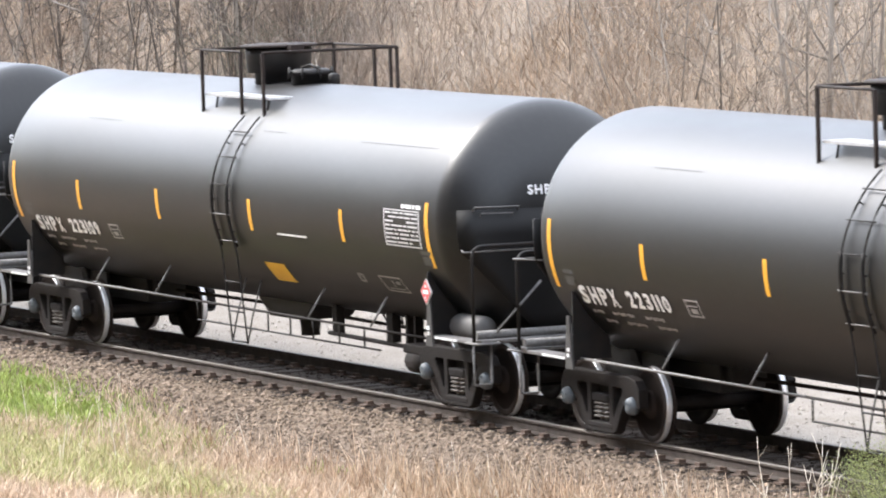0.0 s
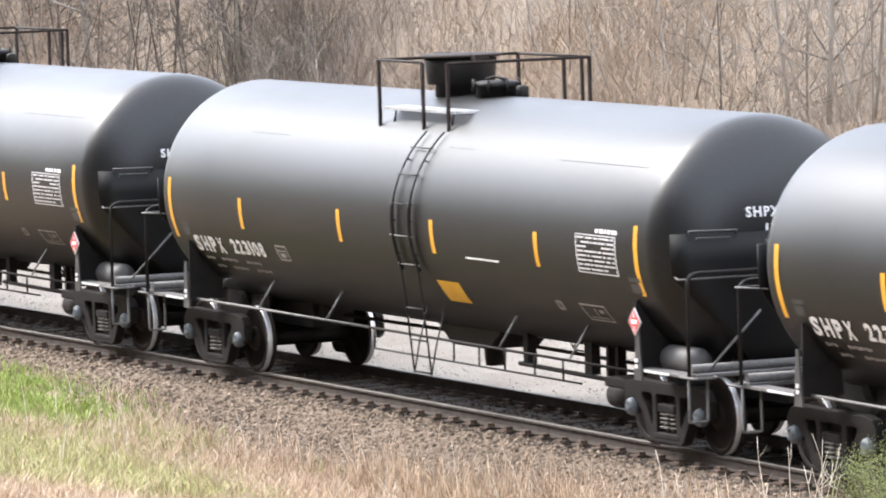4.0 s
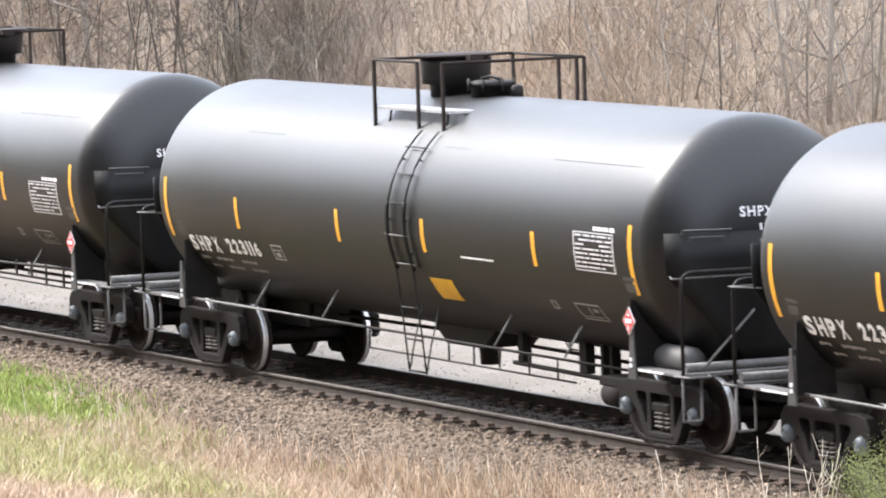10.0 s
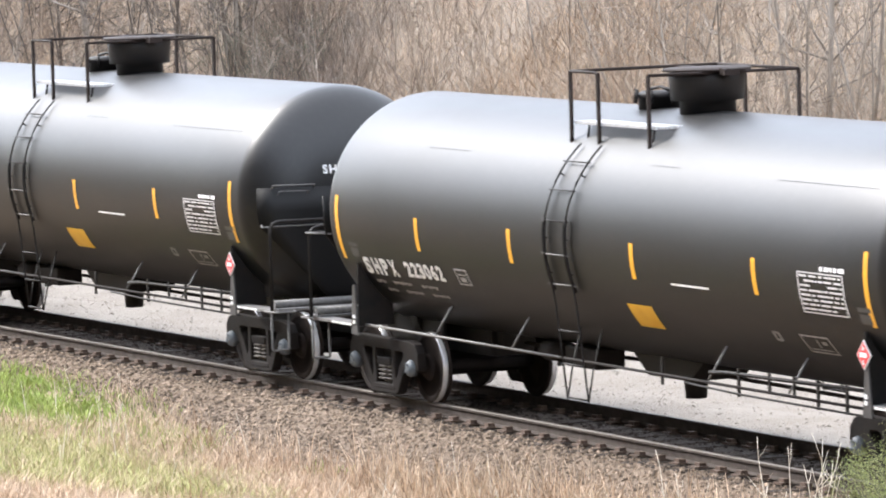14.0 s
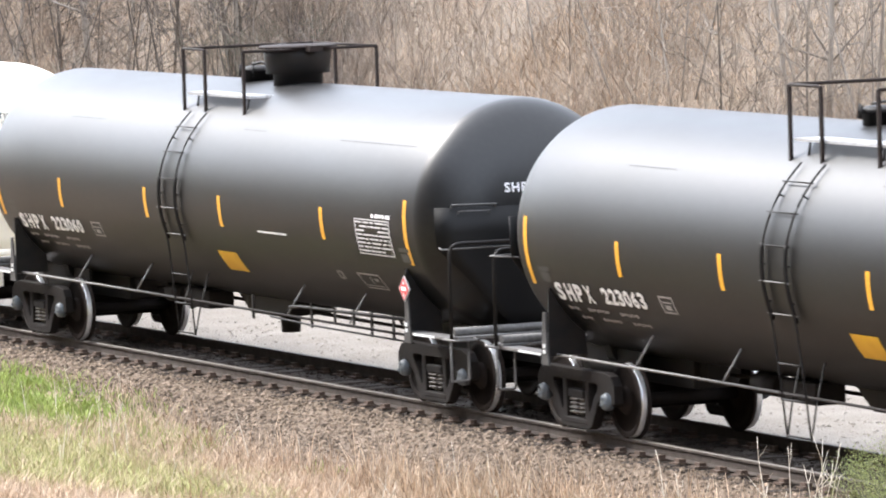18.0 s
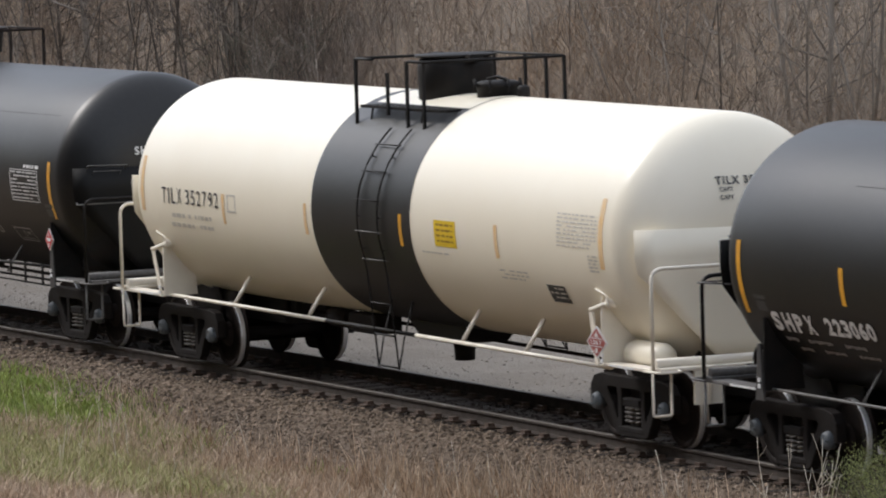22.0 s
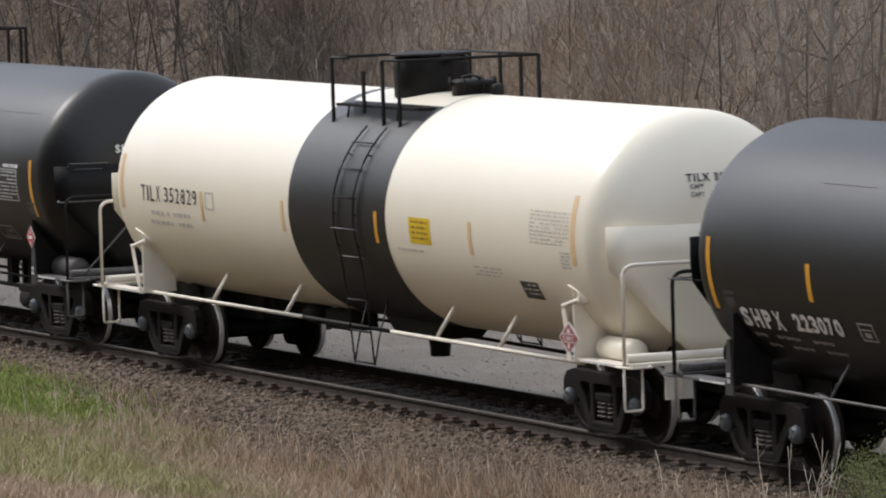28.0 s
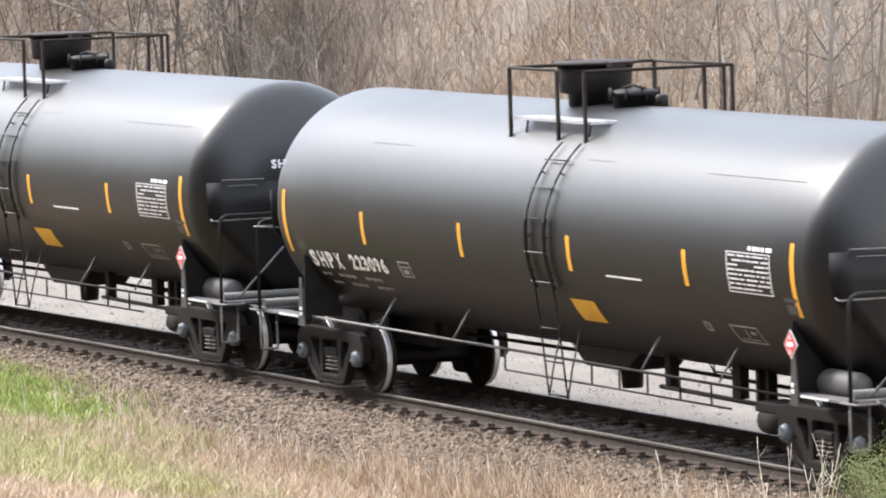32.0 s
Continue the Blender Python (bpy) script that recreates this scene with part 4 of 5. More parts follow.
    tagged(part("small_print", "cream_small", bars(4.2, 5.0, -18.0, 3, 0.9, 1.0, 15), BEIGE_GREY, car, "faded rows of small print"), kind="stuff")
    tagged(part("small_print", "cream_small2", bars(2.0, 2.8, -13.5, 1, 0.9, 1.0, 16), BEIGE_GREY, car, "faded line of small print"), kind="stuff")

    def black_panel(bm):
        patch(bm, 5.42, 5.92, -32.2, -23.0, 0.005)
    bp = part("inspection_panel", "cream_black_panel", black_panel, INK, car, "small black inspection panel")
    tagged(part("panel_print", "cream_panel_rows", bars(5.46, 5.88, -24.0, 3, 1.0, 1.4, 17, lift=0.008), BEIGE_GREY, bp), kind="stuff")
    placard(car, "pale", 6.85, -1.435, 1.235, 0.28, 0.195, (WHITE, DULL_RED, WHITE, WHITE), "1267", "white and red diamond hazard placard")
    CARS.append((car, n, spins))


black_car(5, "A", "SHPX 223110", (-4.73, -1.57, 1.45, 4.5), (1.40, -31.5), (5.80, 4.0))
black_car(4, "A", "SHPX 223109", (-4.74, -1.77, 1.50, 4.52), (1.44, -32.2), (5.88, 5.0))
black_car(3, "A", "SHPX 223108", (-4.78, -1.49, 1.42, 4.45), (1.15, -28.8), (5.57, 3.7))
black_car(2, "A", "SHPX 223115", (-4.70, -1.46, 1.42, 4.44), (1.12, -28.8), (5.57, 3.7))
black_car(1, "A", "SHPX 223116", (-4.77, -1.39, 1.29, 4.53), (1.11, -27.8), (5.66, 4.6))
black_car(0, "B", "SHPX 223062", (-4.77, -2.0, 1.40, 4.51), (0.92, -27.2), (5.57, -1.4))
black_car(-1, "B", "SHPX 223063", (-4.72, -2.03, 1.55, 4.52), (0.79, -26.8), (5.57, -1.4))
black_car(-2, "B", "SHPX 223060", (-4.78, -1.53, 1.13, 4.55), (0.61, -28.8), (5.62, -1.4))
cream_car(-3, "TILX 352792")
black_car(-4, "B", "SHPX 223070", (-4.80, -1.75, 1.51, 4.58), (-0.02, -31.1), (5.66, 4.3))
cream_car(-5, "TILX 352829")
black_car(-6, "A", "SHPX 223096", (-4.72, -1.71, 1.41, 4.50), (1.06, -28.8), (5.57, 3.7))
black_car(-7, "A", "SHPX 223099", (-4.76, -1.70, 1.49, 4.50), (1.15, -29.6), (5.60, 4.0))


# ---- ground: one sheet ----
# beyond o = -34 an unseen hill is added, steep enough to hide low sky from the tanks
PROFILE = [(-600, 190), (-160, 118), (-95, 76), (-62, 43), (-47, 17), (-41, 6.6), (-34, 5.6), (-20, 2.3), (-10, 0.25), (-6, -0.32), (-4.2, -0.50), (-3.2, -0.50),
           (-2.4, -0.40), (-1.75, -0.28), (-1.45, -0.19), (1.45, -0.19), (1.8, -0.30), (2.4, -0.46), (3.2, -0.52), (6.6, -0.5), (8, -0.3), (10, 0.8),
           (14, 3.2), (20, 7), (40, 20), (90, 48), (200, 68), (600, 80)]


def verge_edge(c):
    return float(np.interp(c, (-10, 3, 8, 12, 16, 20, 24, 40), (-1.9, -2.1, -2.7, -3.3, -3.6, -3.2, -2.5, -2.5)))


def lie(o):
    return float(np.interp(o, [p[0] for p in PROFILE], [p[1] for p in PROFILE]))


def relief(c, o):
    """Height of the ground at c metres along and o metres across."""
    z = lie(o)
    far = max(0.0, min(1.0, (abs(o + 0.5) - 2.6) / 3))
    z += far * 0.22 * noise.noise((c * 0.21, o * 0.33, 0.0)) + far * 0.06 * noise.noise((c * 1.1, o * 1.1, 5.0))
    if o < -2.4:
        # the verge swells where the green turf lies
        z += 0.15 * math.exp(-((c - 6) / 6.5) ** 2) * math.exp(-((o + 4.0) / 1.6) ** 2)
    if o > 11:
        z += min(1.0, (o - 11) / 6) * 1.3 * noise.noise((c * 0.06, o * 0.08, 2.0))
    return z


def build_ground():
    cs = list(np.concatenate([np.linspace(-700, -120, 30), np.linspace(-110, -34, 40), np.linspace(-33, 44, 240), np.linspace(46, 130, 45), np.linspace(140, 700, 30)]))
    os_ = list(np.concatenate([np.linspace(-600, -70, 20), np.linspace(-62, -14, 30), np.linspace(-12, -3.2, 60), np.linspace(-3.1, -1.3, 26), np.linspace(-1.2, 1.2, 9),
                               np.linspace(1.4, 8, 34), np.linspace(8.4, 24, 44), np.linspace(26, 90, 26), np.linspace(110, 600, 14)]))
    verts, cols = [], []
    for c in cs:
        for o in os_:
            verts.append(on_track(c, o, relief(c, o)))
            w = 0.35 * noise.noise((c * 0.6, o * 0.6, 9.0)) + 0.4 * noise.noise((c * 0.15, 0, 3.0))
            edge = verge_edge(c)
            # g marks the bed under the train, darkened for oil and shade together
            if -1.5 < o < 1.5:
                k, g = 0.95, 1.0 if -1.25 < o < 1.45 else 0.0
            elif edge + w < o <= -1.5 or 1.5 <= o < 2.1:
                k, g = 0.95, 0.0
            elif 2.1 <= o < 7.4 + 2 * w:
                k, g = 0.62, 0.0
            elif o < 0 and o > -40:
                k, g = 0.36, 0.0
            else:
                k, g = 0.1, 0.0
            # third channel: the darkened slope out of view on the camera's side
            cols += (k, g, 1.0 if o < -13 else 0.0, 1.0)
    m = len(os_)
    faces = [(i * m + j, (i + 1) * m + j, (i + 1) * m + j + 1, i * m + j + 1) for i in range(len(cs) - 1) for j in range(m - 1)]
    me = bpy.data.meshes.new("ground")
    me.from_pydata(verts, [], faces)
    me.polygons.foreach_set("use_smooth", [True] * len(faces))
    at = me.color_attributes.new("kind_of_ground", "FLOAT_COLOR", "POINT")
    at.data.foreach_set("color", cols)
    me.materials.append(GROUND)
    tagged(new("ground", me), "ballast shoulder, gravel road, dry verge, leaf-strewn hillside and an unseen added dark hill", "ground", kind="structure")


build_ground()


# ---- track ----
def build_track():
    track = tagged(new("railway_track"), "worn standard-gauge railway track on grey ballast", "railway track", kind="structure")
    prof = [(-0.070, -0.165), (0.070, -0.165), (0.070, -0.152), (0.012, -0.132), (0.010, -0.045), (0.036, -0.035), (0.036, -0.008), (0.028, 0.0), (-0.028, 0.0), (-0.036, -0.008), (-0.036, -0.035), (-0.010, -0.045), (-0.012, -0.132), (-0.070, -0.152)]
    for s in (-1, 1):
        def rail(bm):
            rings = []
            for c in np.concatenate([np.arange(-400, -60, 10), np.arange(-60, 80, 2.0), np.arange(80, 401, 10)]):
                rings.append([bm.verts.new(on_track(c, s * 0.7535 + y, z)) for y, z in prof])
            for u, v in zip(rings, rings[1:]):
                for k in range(len(prof)):
                    f = bm.faces.new((u[k], u[(k + 1) % len(prof)], v[(k + 1) % len(prof)], v[k]))
                    f.material_index = 1 if k in (6, 7, 8) else 0
        part("rail", f"rail{s}", rail, (RAIL_SIDE, RAIL_TOP), track, "rust-brown rail with a polished head")

    def plates(bm):
        rnd = random.Random(4)
        for i in range(-110, 150):
            for s in (-1, 1):
                m = Matrix.Translation(on_track(i * 0.535, s * 0.7535)) @ Matrix.Rotation(CURVE * i * 0.535, 4, "Z")
                n0 = len(bm.verts)
                box(bm, -0.10, 0.10, -0.20, 0.20, -0.18, -0.155)
                box(bm, -0.06, 0.06, -0.15, -0.075, -0.16, -0.115)
                for dx, dy in ((-0.06, 0.09), (0.05, -0.09), (0.06, 0.09)):
                    box(bm, dx - 0.018, dx + 0.018, dy - 0.025, dy + 0.025, -0.16, -0.12 + rnd.uniform(0, 0.012))
                bm.verts.ensure_lookup_table()
                for v in bm.verts[n0:]:
                    v.co = m @ v.co
    pl = part("tie_plates", "tie_plates", plates, PLATE, track, "rusty tie plates, spikes and anchors")
    tagged(pl, kind="stuff")

    def tie_fill(k):
        def fill(bm):
            rnd = random.Random(k)
            box(bm, -0.115, 0.115, -1.30 + rnd.uniform(-0.05, 0.05), 1.30, -0.36, -0.18, 0.012)
        return fill
    for i in range(-110, 150):
        c = i * 0.535
        part("tie", f"tie{i % 5}", tie_fill(i % 5), TIE, track, "", Matrix.Translation(on_track(c, random.uniform(-0.03, 0.03), random.uniform(-0.012, 0.008))) @ Matrix.Rotation(CURVE * c + random.uniform(-0.02, 0.02), 4, "Z"))


build_track()


# ---- loose growth, drawn as many fine pieces ----
def stuff(name, verts, faces, mat, label, category, smooth=False):
    me = bpy.data.meshes.new(name)
    me.from_pydata(verts, [], faces)
    me.materials.append(mat)
    return tagged(new(name, me), label, category, kind="stuff")


def stones(name, count, seed, area, size, mat, label, keep):
    rnd = random.Random(seed)
    verts, faces = [], []
    base = [(-1, -0.8, -0.5), (1, -0.7, -0.5), (0.9, 0.8, -0.5), (-0.9, 0.9, -0.5), (-0.5, -0.4, 0.5), (0.6, -0.5, 0.35), (0.4, 0.5, 0.55), (-0.6, 0.4, 0.4)]
    quads = ((4, 5, 6, 7), (0, 1, 5, 4), (1, 2, 6, 5), (2, 3, 7, 6), (3, 0, 4, 7))
    c0, c1, o0, o1 = area
    for _ in range(count):
        c, o = rnd.uniform(c0, c1), rnd.uniform(o0, o1)
        if not keep(c, o, rnd):
            continue
        s = size * (0.45 + 1.2 * rnd.random() ** 2)
        p = on_track(c, o, relief(c, o) + s * 0.3)
        rot = Euler((rnd.uniform(-0.6, 0.6), rnd.uniform(-0.6, 0.6), rnd.uniform(0, 6.28))).to_matrix() * s
        k = len(verts)
        g = rnd.uniform(0.8, 1.25)
        verts += [p + rot @ Vector((v[0] * g, v[1], v[2])) for v in base]
        faces += [tuple(k + i for i in q) for q in quads]
    stuff(name, verts, faces, mat, label, "ballast")


stones("ballast_stones", 48000, 12, (-12, 34, -4.3, -1.0), 0.0215, STONE, "loose grey-brown ballast stones on the track's shoulder",
       lambda c, o, r: o > verge_edge(c) + r.gauss(-0.1, 0.4))
# these stones are coloured dark for oil and for the shade beneath the cars
stones("dark_ballast", 9000, 13, (-14, 32, -1.0, 1.6), 0.022, TIE, "ballast stones between the rails, dark with oil and painted-in shade", lambda c, o, r: abs(abs(o) - 0.75) > 0.1)
stones("road_gravel", 6000, 14, (-30, 24, 1.7, 7.0), 0.016, GRIT, "pale gravel of the service road", lambda c, o, r: True)


def blades(name, count, seed, area, height, width, lean, mat, label, category, keep=None, bend=0.5):
    """Tapered bent blades rooted on the ground."""
    rnd = random.Random(seed)
    verts, faces = [], []
    c0, c1, o0, o1 = area
    for _ in range(count):
        c, o = rnd.uniform(c0, c1), rnd.uniform(o0, o1)
        if keep and not keep(c, o, rnd):
            continue
        h = height * rnd.uniform(0.45, 1.25)
        w = width * rnd.uniform(0.7, 1.4)
        a = rnd.uniform(0, 6.283)
        d = Vector((math.cos(a), math.sin(a), 0))
        t = Vector((rnd.gauss(0, lean), rnd.gauss(0, lean), 0)) * h
        base = on_track(c, o, relief(c, o) - 0.02)
        k = len(verts)
        for f, ww in ((0, 1.0), (0.55, 0.75)):
            p = base + Vector((0, 0, h * f)) + t * (f ** (1 + bend))
            verts += [p - d * w * ww / 2, p + d * w * ww / 2]
        verts.append(base + Vector((0, 0, h * (1 - 0.3 * bend * min(1, t.length / h)))) + t)
        faces += [(k, k + 1, k + 3, k + 2), (k + 2, k + 3, k + 4)]
    return stuff(name, verts, faces, mat, label, category)


def green_here(c, o):
    a = math.exp(-((c - 6.0) / 6.5) ** 2) * math.exp(-((o - verge_edge(c) + 1.1) / 1.5) ** 2)
    return a + 0.3 * noise.noise((c * 0.5, o * 0.8, 1.0))


def olive_here(c, o):
    return 1.4 * math.exp(-((c - 14.5) / 6.5) ** 2) * math.exp(-((o + 8.2) / 2.8) ** 2) + 0.35 * noise.noise((c * 0.4, o * 0.5, 21.0))


def verge(c, o, rnd):
    e = verge_edge(c) + 0.3 * noise.noise((c * 0.6, o * 0.6, 9.0))
    return o < e + rnd.gauss(0.05, 0.4) and rnd.random() < 0.7 + 0.6 * noise.noise((c * 0.7, o * 0.9, 4.0))


blades("dry_grass", 165000, 1, (-2, 36, -11, -2.0), 0.28, 0.010, 0.5, STRAW, "matted pale straw-coloured dry grass", "grass",
       lambda c, o, r: verge(c, o, r) and green_here(c, o) < 0.55 and (olive_here(c, o) < 0.5 or r.random() < 0.22))
blades("russet_weeds", 9000, 2, (2, 36, -8, -2.0), 0.45, 0.010, 0.3, RUSSET, "russet dead weed stalks", "weeds",
       lambda c, o, r: verge(c, o, r) and noise.noise((c * 0.35, o * 0.4, 7.0)) > 0.0 and green_here(c, o) < 0.4 and olive_here(c, o) < 0.4)
blades("green_grass", 110000, 3, (-8, 26, -9, -1.8), 0.17, 0.016, 0.45, GREEN, "fresh green spring grass", "grass",
       lambda c, o, r: verge(c, o, r) and green_here(c, o) > 0.34 - 0.2 * r.random())


blades("olive_grass", 75000, 15, (8, 26, -12, -4.5), 0.24, 0.012, 0.5, OLIVE, "mixed yellow-green spring grass", "grass",
       lambda c, o, r: verge(c, o, r) and olive_here(c, o) > 0.45 - 0.25 * r.random())
blades("tall_straw", 9000, 4, (16, 34, -3.9, -2.2), 0.62, 0.012, 0.28, STRAW, "tall pale dry grass beside the ballast", "grass",
       lambda c, o, r: verge(c, o, r) and noise.noise((c * 0.9, o * 0.9, 17.0)) > -0.1)


def stems(name, count, seed, area, length, width, lean, twigs, mat, label, category, keep=None):
    """Crooked forking stems as thin crossed strips, rooted on the hillside."""
    rnd = random.Random(seed)
    verts, faces = [], []

    def strip(pts, w0, w1):
        n = len(pts)
        for turn in (0.0, 1.571):
            a = rnd.uniform(0, 3.14) + turn
            d = Vector((math.cos(a), math.sin(a), 0.0))
            k = len(verts)
            for i, p in enumerate(pts):
                w = w0 + (w1 - w0) * i / (n - 1)
                verts.extend((p - d * w / 2, p + d * w / 2))
            faces.extend((k + 2 * i, k + 2 * i + 1, k + 2 * i + 3, k + 2 * i + 2) for i in range(n - 1))

    def grow(p, d, h, w, n, kids):
        pts = [p]
        for _ in range(n):
            d = (d + Vector((rnd.gauss(0, 0.13), rnd.gauss(0, 0.13), rnd.gauss(0.03, 0.08)))).normalized()
            pts.append(pts[-1] + d * h / n)
        strip(pts, w, w * 0.4)
        for _ in range(kids):
            i = rnd.randint(1, n - 1)
            dd = (d + Vector((rnd.gauss(0, 0.55), rnd.gauss(0, 0.55), rnd.gauss(0, 0.35)))).normalized()
            grow(pts[i], dd, h * rnd.uniform(0.25, 0.55), w * 0.6, 3, 0)

    c0, c1, o0, o1 = area
    for _ in range(count):
        c, o = rnd.uniform(c0, c1), rnd.uniform(o0, o1)
        if keep and not keep(c, o, rnd):
            continue
        d = Vector((rnd.gauss(0, lean), rnd.gauss(0, lean), 1)).normalized()
        grow(on_track(c, o, relief(c, o) - 0.05), d, length * rnd.uniform(0.4, 1.3), width * rnd.uniform(0.6, 1.5), 4, twigs)
    return stuff(name, verts, faces, mat, label, category)


def patchy(offset, depth):
    return lambda c, o, r: r.random() < depth + 0.8 * noise.noise((c * 0.13, o * 0.22, offset))


NEAR_HILL = (-44, 10, 9.5, 17)
stems("hillside_brush", 12000, 5, NEAR_HILL, 1.15, 0.0085, 0.55, 4, BRUSH, "tangled brown leafless hillside brush", "brush", patchy(6.0, 0.6))
stems("pale_saplings", 2600, 7, NEAR_HILL, 2.3, 0.011, 0.26, 5, TWIG, "thin pale upright saplings", "saplings", patchy(16.0, 0.5))
stems("dark_brush", 3400, 8, NEAR_HILL, 1.7, 0.013, 0.65, 4, BRIAR, "dark slanting leafless briars", "brush",
      lambda c, o, r: c < -14 and r.random() < 0.45 + 0.8 * noise.noise((c * 0.13, o * 0.22, 26.0)))
stems("dark_thicket", 2600, 11, (-26, -10, 9.8, 14.5), 1.5, 0.012, 0.6, 4, BRIAR, "purple-brown leafless thicket", "brush",
      lambda c, o, r: r.random() < 1.1 * math.exp(-((c + 16.2 + 2.1 * (o - 11)) / 2.6) ** 2))
stems("dead_canes", 260, 10, NEAR_HILL, 1.0, 0.016, 0.45, 1, STALK, "bleached dead canes among the brush", "brush", patchy(46.0, 0.5))
blades("hillside_straw", 70000, 6, NEAR_HILL, 0.30, 0.010, 0.9, STRAW, "dry straw grass on the hillside", "grass", patchy(36.0, 0.5))
blades("tawny_grass", 70000, 9, NEAR_HILL, 0.34, 0.010, 0.8, ORANGE, "tawny dead grass on the hillside", "grass",
       lambda c, o, r: math.exp(-((c + 9.5) / 4.5) ** 2) + 0.6 * noise.noise((c * 0.1, o * 0.15, 12.0)) > 0.35 + 0.2 * r.random())


def tree(seed, c, o, height, girth, label, lean=(0, 0), limbs=9, bark=None, name="bare_tree"):
    rnd = random.Random(seed)
    base = on_track(c, o, relief(c, o) - 0.15)
    ob = thing(name, label, "tree", "bare trees on the hillside", Matrix.Translation(base))
    top = Vector((lean[0], lean[1], height))

    def trunk_pt(f):
        return Vector((top.x * f + 0.12 * math.sin(3 * f + seed), top.y * f + 0.1 * math.cos(2.3 * f + seed) - 0.1, top.z * f))

    def trunk(bm):
        tube(bm, [trunk_pt(i / 9) for i in range(10)], girth, 9, girth * 0.25)

    def branch(bm, p, d, length, r, depth):
        pts, q = [p], p
        for i in range(4):
            d = (d + Vector((rnd.gauss(0, 0.22), rnd.gauss(0, 0.22), rnd.gauss(0.06, 0.16)))).normalized()
            q = q + d * length / 4
            pts.append(q)
        tube(bm, pts, r, 5, max(r * 0.35, 0.004))
        if depth > 0:
            for i in range(rnd.randint(2, 4)):
                k = rnd.randint(1, 4)
                dd = (d + Vector((rnd.gauss(0, 0.7), rnd.gauss(0, 0.7), rnd.gauss(0.15, 0.4)))).normalized()
                branch(bm, pts[k], dd, length * rnd.uniform(0.4, 0.65), max(r * 0.5, 0.005), depth - 1)
    part("trunk", f"trunk{seed}", trunk, bark or TWIG, ob)

    def crown(bm):
        for i in range(limbs):
            f = rnd.uniform(0.06, 0.9)
            a = rnd.uniform(0, 6.283)
            d = Vector((math.cos(a), math.sin(a), rnd.uniform(0.35, 1.3))).normalized()
            branch(bm, trunk_pt(f), d, height * rnd.uniform(0.14, 0.34) * (1.2 - 0.6 * f), max(girth * 0.4 * (1.15 - f), 0.007), 2)
    part("crown", f"crown{seed}", crown, bark or TWIG, ob, "bare leafless branches")
    return ob


def hill_trees():
    rnd = random.Random(31)
    # metres along, metres across, radius, lean along, bark
    spots = [(-28.4, 11.2, 0.028, -1.6, BARK), (-31.3, 13.0, 0.036, -0.3, BARK), (-29.7, 13.0, 0.072, 0.1, GREY_BARK), (-24.6, 11.6, 0.022, 0.9, BARK), (-27.5, 13.0, 0.034, 0.3, GREY_BARK),
             (-22.0, 11.4, 0.026, -1.4, BARK), (-25.6, 13.0, 0.030, 0.5, BARK), (-24.2, 12.6, 0.032, -1.8, BARK), (-23.0, 13.0, 0.052, -0.2, BARK), (-22.6, 13.1, 0.082, 0.0, BARK),
             (-22.1, 12.9, 0.055, 0.3, GREY_BARK), (-33.6, 13.2, 0.045, 0.2, GREY_BARK), (-20.6, 13.6, 0.026, 0.7, BARK), (-18.6, 14.0, 0.020, -0.6, TWIG), (-16.0, 13.0, 0.014, 0.2, TWIG),
             (-7.4, 13.0, 0.018, -1.5, GREY_BARK), (-2.3, 11.0, 0.010, 0.1, TWIG), (-5.0, 13.0, 0.022, -1.2, GREY_BARK), (-4.8, 13.0, 0.018, 0.2, GREY_BARK), (-4.6, 13.0, 0.020, 1.1, GREY_BARK),
             (-0.1, 11.0, 0.022, 0.7, BARK), (-1.3, 13.0, 0.040, 0.0, GREY_BARK), (-0.9, 13.2, 0.020, -1.3, GREY_BARK), (-0.4, 13.0, 0.032, 0.2, GREY_BARK), (0.2, 13.0, 0.052, -0.2, GREY_BARK),
             (0.8, 13.0, 0.024, 0.3, TWIG), (1.3, 13.0, 0.034, 0.5, GREY_BARK), (1.7, 12.6, 0.022, -0.8, GREY_BARK), (-9.6, 13.4, 0.014, 0.5, BARK)]
    for i, (c, o, g, ln, bark) in enumerate(spots):
        big = g > 0.045
        tree(100 + i, c, o, rnd.uniform(7, 10) if big else rnd.uniform(4.0, 6.0), g, "leafless grey-brown tree on the hillside" if big else "thin leafless sapling on the hillside",
             (ln * 1.4, rnd.uniform(-0.5, 0.5)), 12 if big else 9, bark)
    for i in range(18):
        tree(300 + i, rnd.uniform(-34, -17), rnd.uniform(10.5, 13), rnd.uniform(3, 5), rnd.uniform(0.013, 0.026), "thin dark leafless sapling on the hillside", (rnd.uniform(-2.2, 2.2), rnd.uniform(-0.6, 0.6)), 9, BARK)
    for i in range(60):
        tree(200 + i, rnd.uniform(-40, 8), rnd.uniform(10, 17), rnd.uniform(2.5, 5), rnd.uniform(0.009, 0.020), "thin leafless sapling on the hillside", (rnd.uniform(-1.4, 1.4), rnd.uniform(-0.6, 0.6)), 7,
             (GREY_BARK, BRUSH, TWIG)[i % 3])


hill_trees()


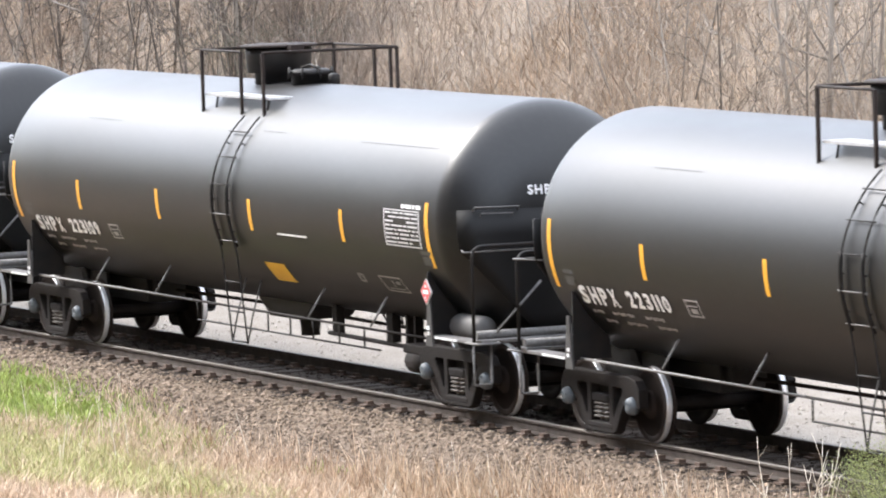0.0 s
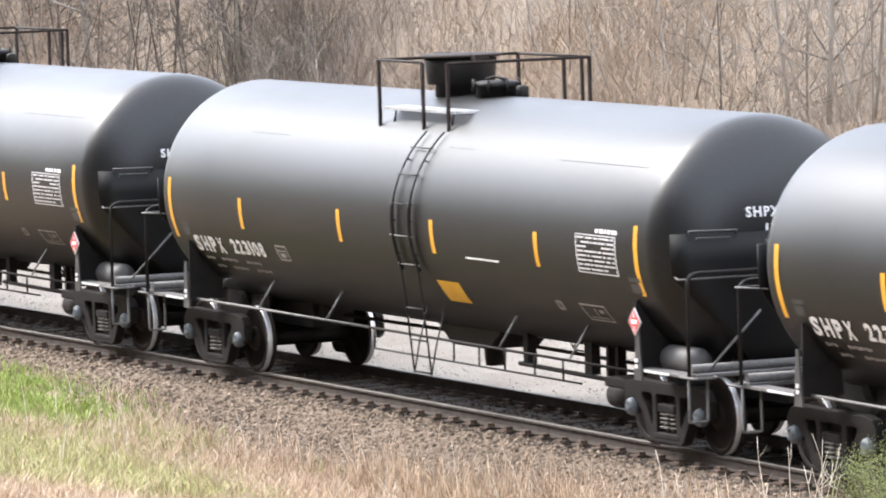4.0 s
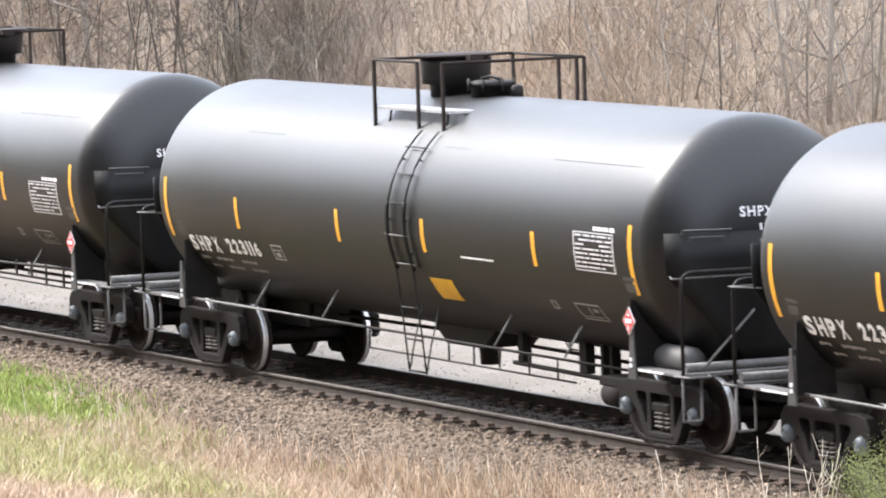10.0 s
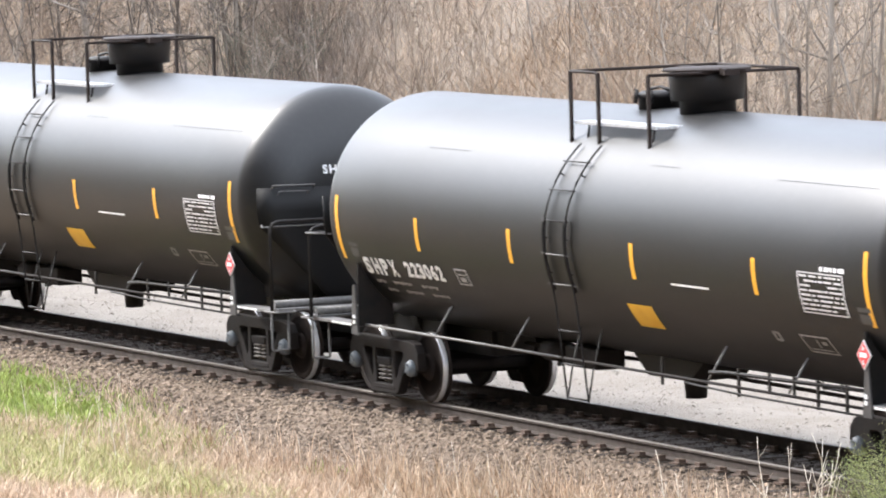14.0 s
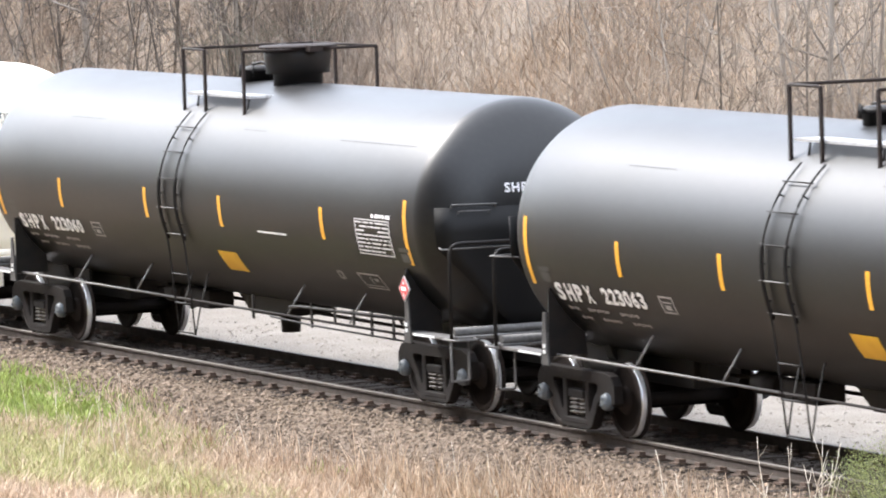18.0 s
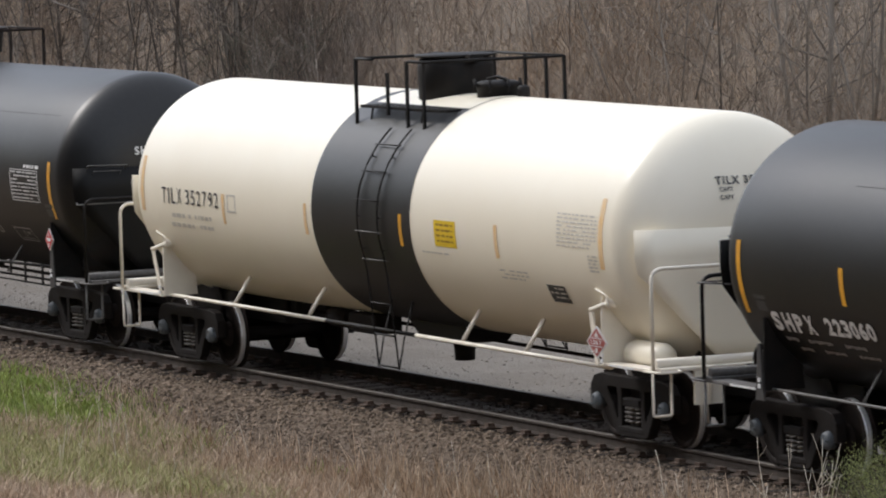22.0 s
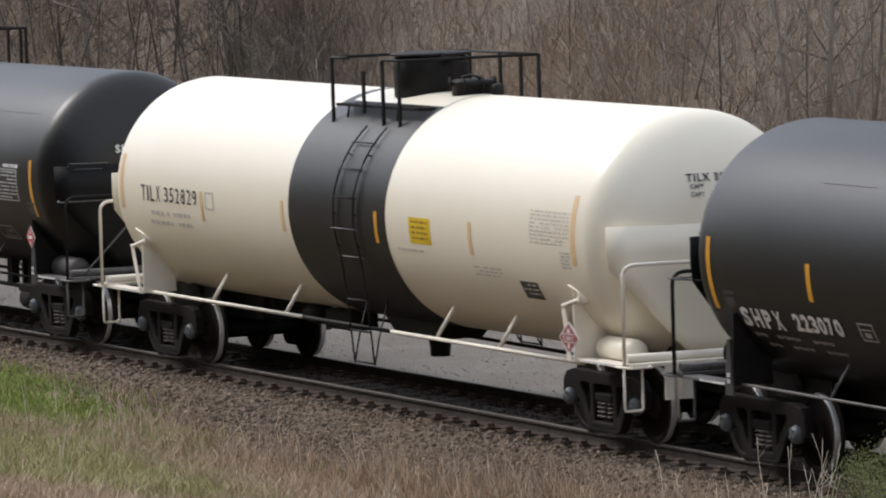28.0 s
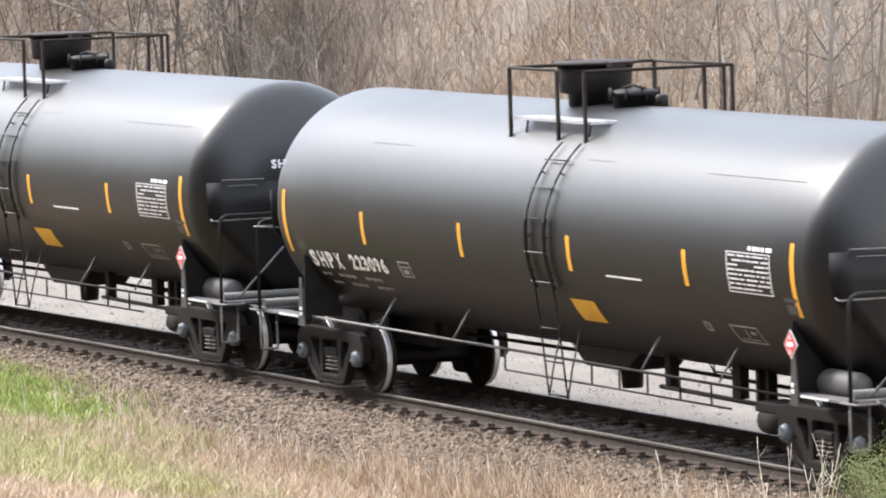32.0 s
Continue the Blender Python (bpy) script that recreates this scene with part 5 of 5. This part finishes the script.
def leafy_bush(seed, c, o, size, height, leaf_mat, count, label, name="bush", leaf=0.012):
    rnd = random.Random(seed)
    base = on_track(c, o, relief(c, o) - 0.05)
    ob = thing(name, label, "bush", "", Matrix.Translation(base))
    tips = []

    def wood(bm):
        for i in range(16):
            a = rnd.uniform(0, 6.283)
            d = Vector((math.cos(a) * rnd.uniform(0.1, 0.7), math.sin(a) * rnd.uniform(0.1, 0.7), 1)).normalized()
            pts = [Vector((0, 0, 0))]
            for _ in range(5):
                d = (d + Vector((rnd.gauss(0, 0.14), rnd.gauss(0, 0.14), 0))).normalized()
                pts.append(pts[-1] + d * height * rnd.uniform(0.15, 0.24))
                tips.append(pts[-1])
            tube(bm, pts, 0.012, 5, 0.004)
    part("wood", f"bush_wood{seed}", wood, BARK, ob)

    def leaves(bm):
        for _ in range(count):
            p = rnd.choice(tips) + Vector((rnd.gauss(0, size), rnd.gauss(0, size), rnd.gauss(0, size * 0.8)))
            if p.z < 0:
                continue
            s = rnd.uniform(0.5, 1.2) * leaf
            rot = Euler((rnd.uniform(0, 6), rnd.uniform(0, 6), rnd.uniform(0, 6))).to_matrix()
            bm.faces.new([bm.verts.new(p + rot @ Vector(q) * s) for q in ((-1, 0, 0), (0, -0.45, 0.1), (1, 0, 0), (0, 0.45, 0.1))])
    part("foliage", f"bush_leaves{seed}", leaves, leaf_mat, ob, "small fresh leaves")
    return ob


leafy_bush(51, 31.95, -3.5, 0.11, 1.5, LEAF, 22000, "small bush coming into pale green leaf beside the track")
leafy_bush(52, 32.7, -3.6, 0.13, 1.7, LEAF, 19000, "small bush coming into pale green leaf beside the track")
leafy_bush(53, -18.4, 11.6, 0.22, 2.3, EVERGREEN, 9000, "dull evergreen shrub among bare brush", leaf=0.014)


def dead_stalk(seed, c, o, height, lean, r=0.0075):
    rnd = random.Random(seed)
    ob = thing("dead_stalk", "tall pale dead weed stalk beside the ballast", "weed", "dead stalks on the verge", Matrix.Translation(on_track(c, o, relief(c, o) - 0.03)))

    def stalk(bm):
        p, d, pts = Vector((0, 0, 0)), Vector((lean, 0.1 * rnd.gauss(0, 1), 1)).normalized(), [Vector((0, 0, 0))]
        for _ in range(6):
            d = (d + Vector((lean * 0.22 + rnd.gauss(0, 0.06), rnd.gauss(0, 0.06), 0))).normalized()
            p = p + d * height / 6
            pts.append(p)
        tube(bm, pts, r, 5, r * 0.4)
        for k in range(2 if height > 0.9 else 1):
            a = pts[rnd.randint(3, 5)]
            b = a + Vector((rnd.gauss(0, 0.12), rnd.gauss(0, 0.08), rnd.uniform(0.12, 0.26))) * height * 0.8
            tube(bm, [a, (a + b) / 2 + Vector((0.015, 0, -0.01)), b], r * 0.6, 4, r * 0.3)
    part("stem", f"stalk{seed}", stalk, STALK, ob)


for i, (c, o, h, ln) in enumerate([(27.9, -3.0, 1.55, -0.05), (28.2, -3.1, 1.2, -0.08), (28.8, -3.2, 1.55, -0.04), (29.0, -3.2, 1.7, 0.0), (29.1, -3.2, 1.6, 0.03), (29.3, -3.2, 1.75, 0.06), (29.5, -3.2, 1.5, 0.14), (29.7, -3.2, 1.5, 0.25),
                                   (29.9, -3.2, 1.4, 0.3), (29.2, -3.1, 1.35, 0.42), (28.6, -3.1, 1.3, 0.5), (29.6, -3.3, 1.45, -0.18), (30.1, -3.2, 1.3, -0.3), (29.4, -3.0, 1.6, 0.2), (28.4, -3.2, 1.0, 0.1), (26.1, -3.3, 1.3, -0.25), (26.4, -3.4, 1.1, -0.3), (14.9, -4.3, 0.55, 0.3), (6.0, -2.6, 0.5, -0.05), (6.8, -2.2, 0.4, 0.05), (11.0, -4.1, 0.8, 0.1), (12.0, -4.8, 0.7, 0.3), (8.5, -3.8, 0.6, -0.15), (13.0, -5.4, 0.6, 0.3)]):
    dead_stalk(300 + i, c, o, h * 0.86, ln)
stalk_rnd = random.Random(77)
for i in range(46):
    c = stalk_rnd.uniform(6, 27)
    dead_stalk(340 + i, c, verge_edge(c) - stalk_rnd.uniform(0.1, 4.0), stalk_rnd.uniform(0.35, 0.85), stalk_rnd.gauss(0, 0.22), 0.006)


# ---- the train's way: metres along the track of the first car's middle, second by second ----
S_ROWS = [-63.696, -57.72, -51.718, -45.694, -39.683, -33.693, -27.714, -21.741, -15.753, -9.742, -3.713, 2.296, 8.269, 14.245, 20.209, 26.166, 32.111, 38.055, 43.998,
          49.928, 55.852, 61.793, 67.746, 73.671, 79.589, 85.399, 91.267, 97.208, 103.154, 109.096, 115.039, 120.981, 126.906]
PITCH = 18.0613


def train_at(t):
    i = min(int(t), 31)
    p = [S_ROWS[max(0, min(32, i + k))] for k in (-1, 0, 1, 2)]
    if i == 0:
        p[0] = 2 * p[1] - p[2]
    if i == 31:
        p[3] = 2 * p[2] - p[1]
    w = t - i
    a, b, c, e = p
    return 0.5 * (2 * b + (c - a) * w + (2 * a - 5 * b + 4 * c - e) * w * w + (3 * b - 3 * c + e - a) * w ** 3)


def motions():
    for car, n, spins in CARS:
        shift = n * PITCH - (0.049 if n <= -4 else 0) - (0.018 if n <= -6 else 0)
        walk(car, [(t / 2, car_pose(train_at(t / 2) + shift)) for t in range(65)])
        for ws, x in spins:
            walk(ws, [(t / 10, pose(x, 0, WHEEL_R) @ Matrix.Rotation(((train_at(t / 10) + shift) / WHEEL_R) % (2 * math.pi), 4, "Y")) for t in range(321)])


motions()
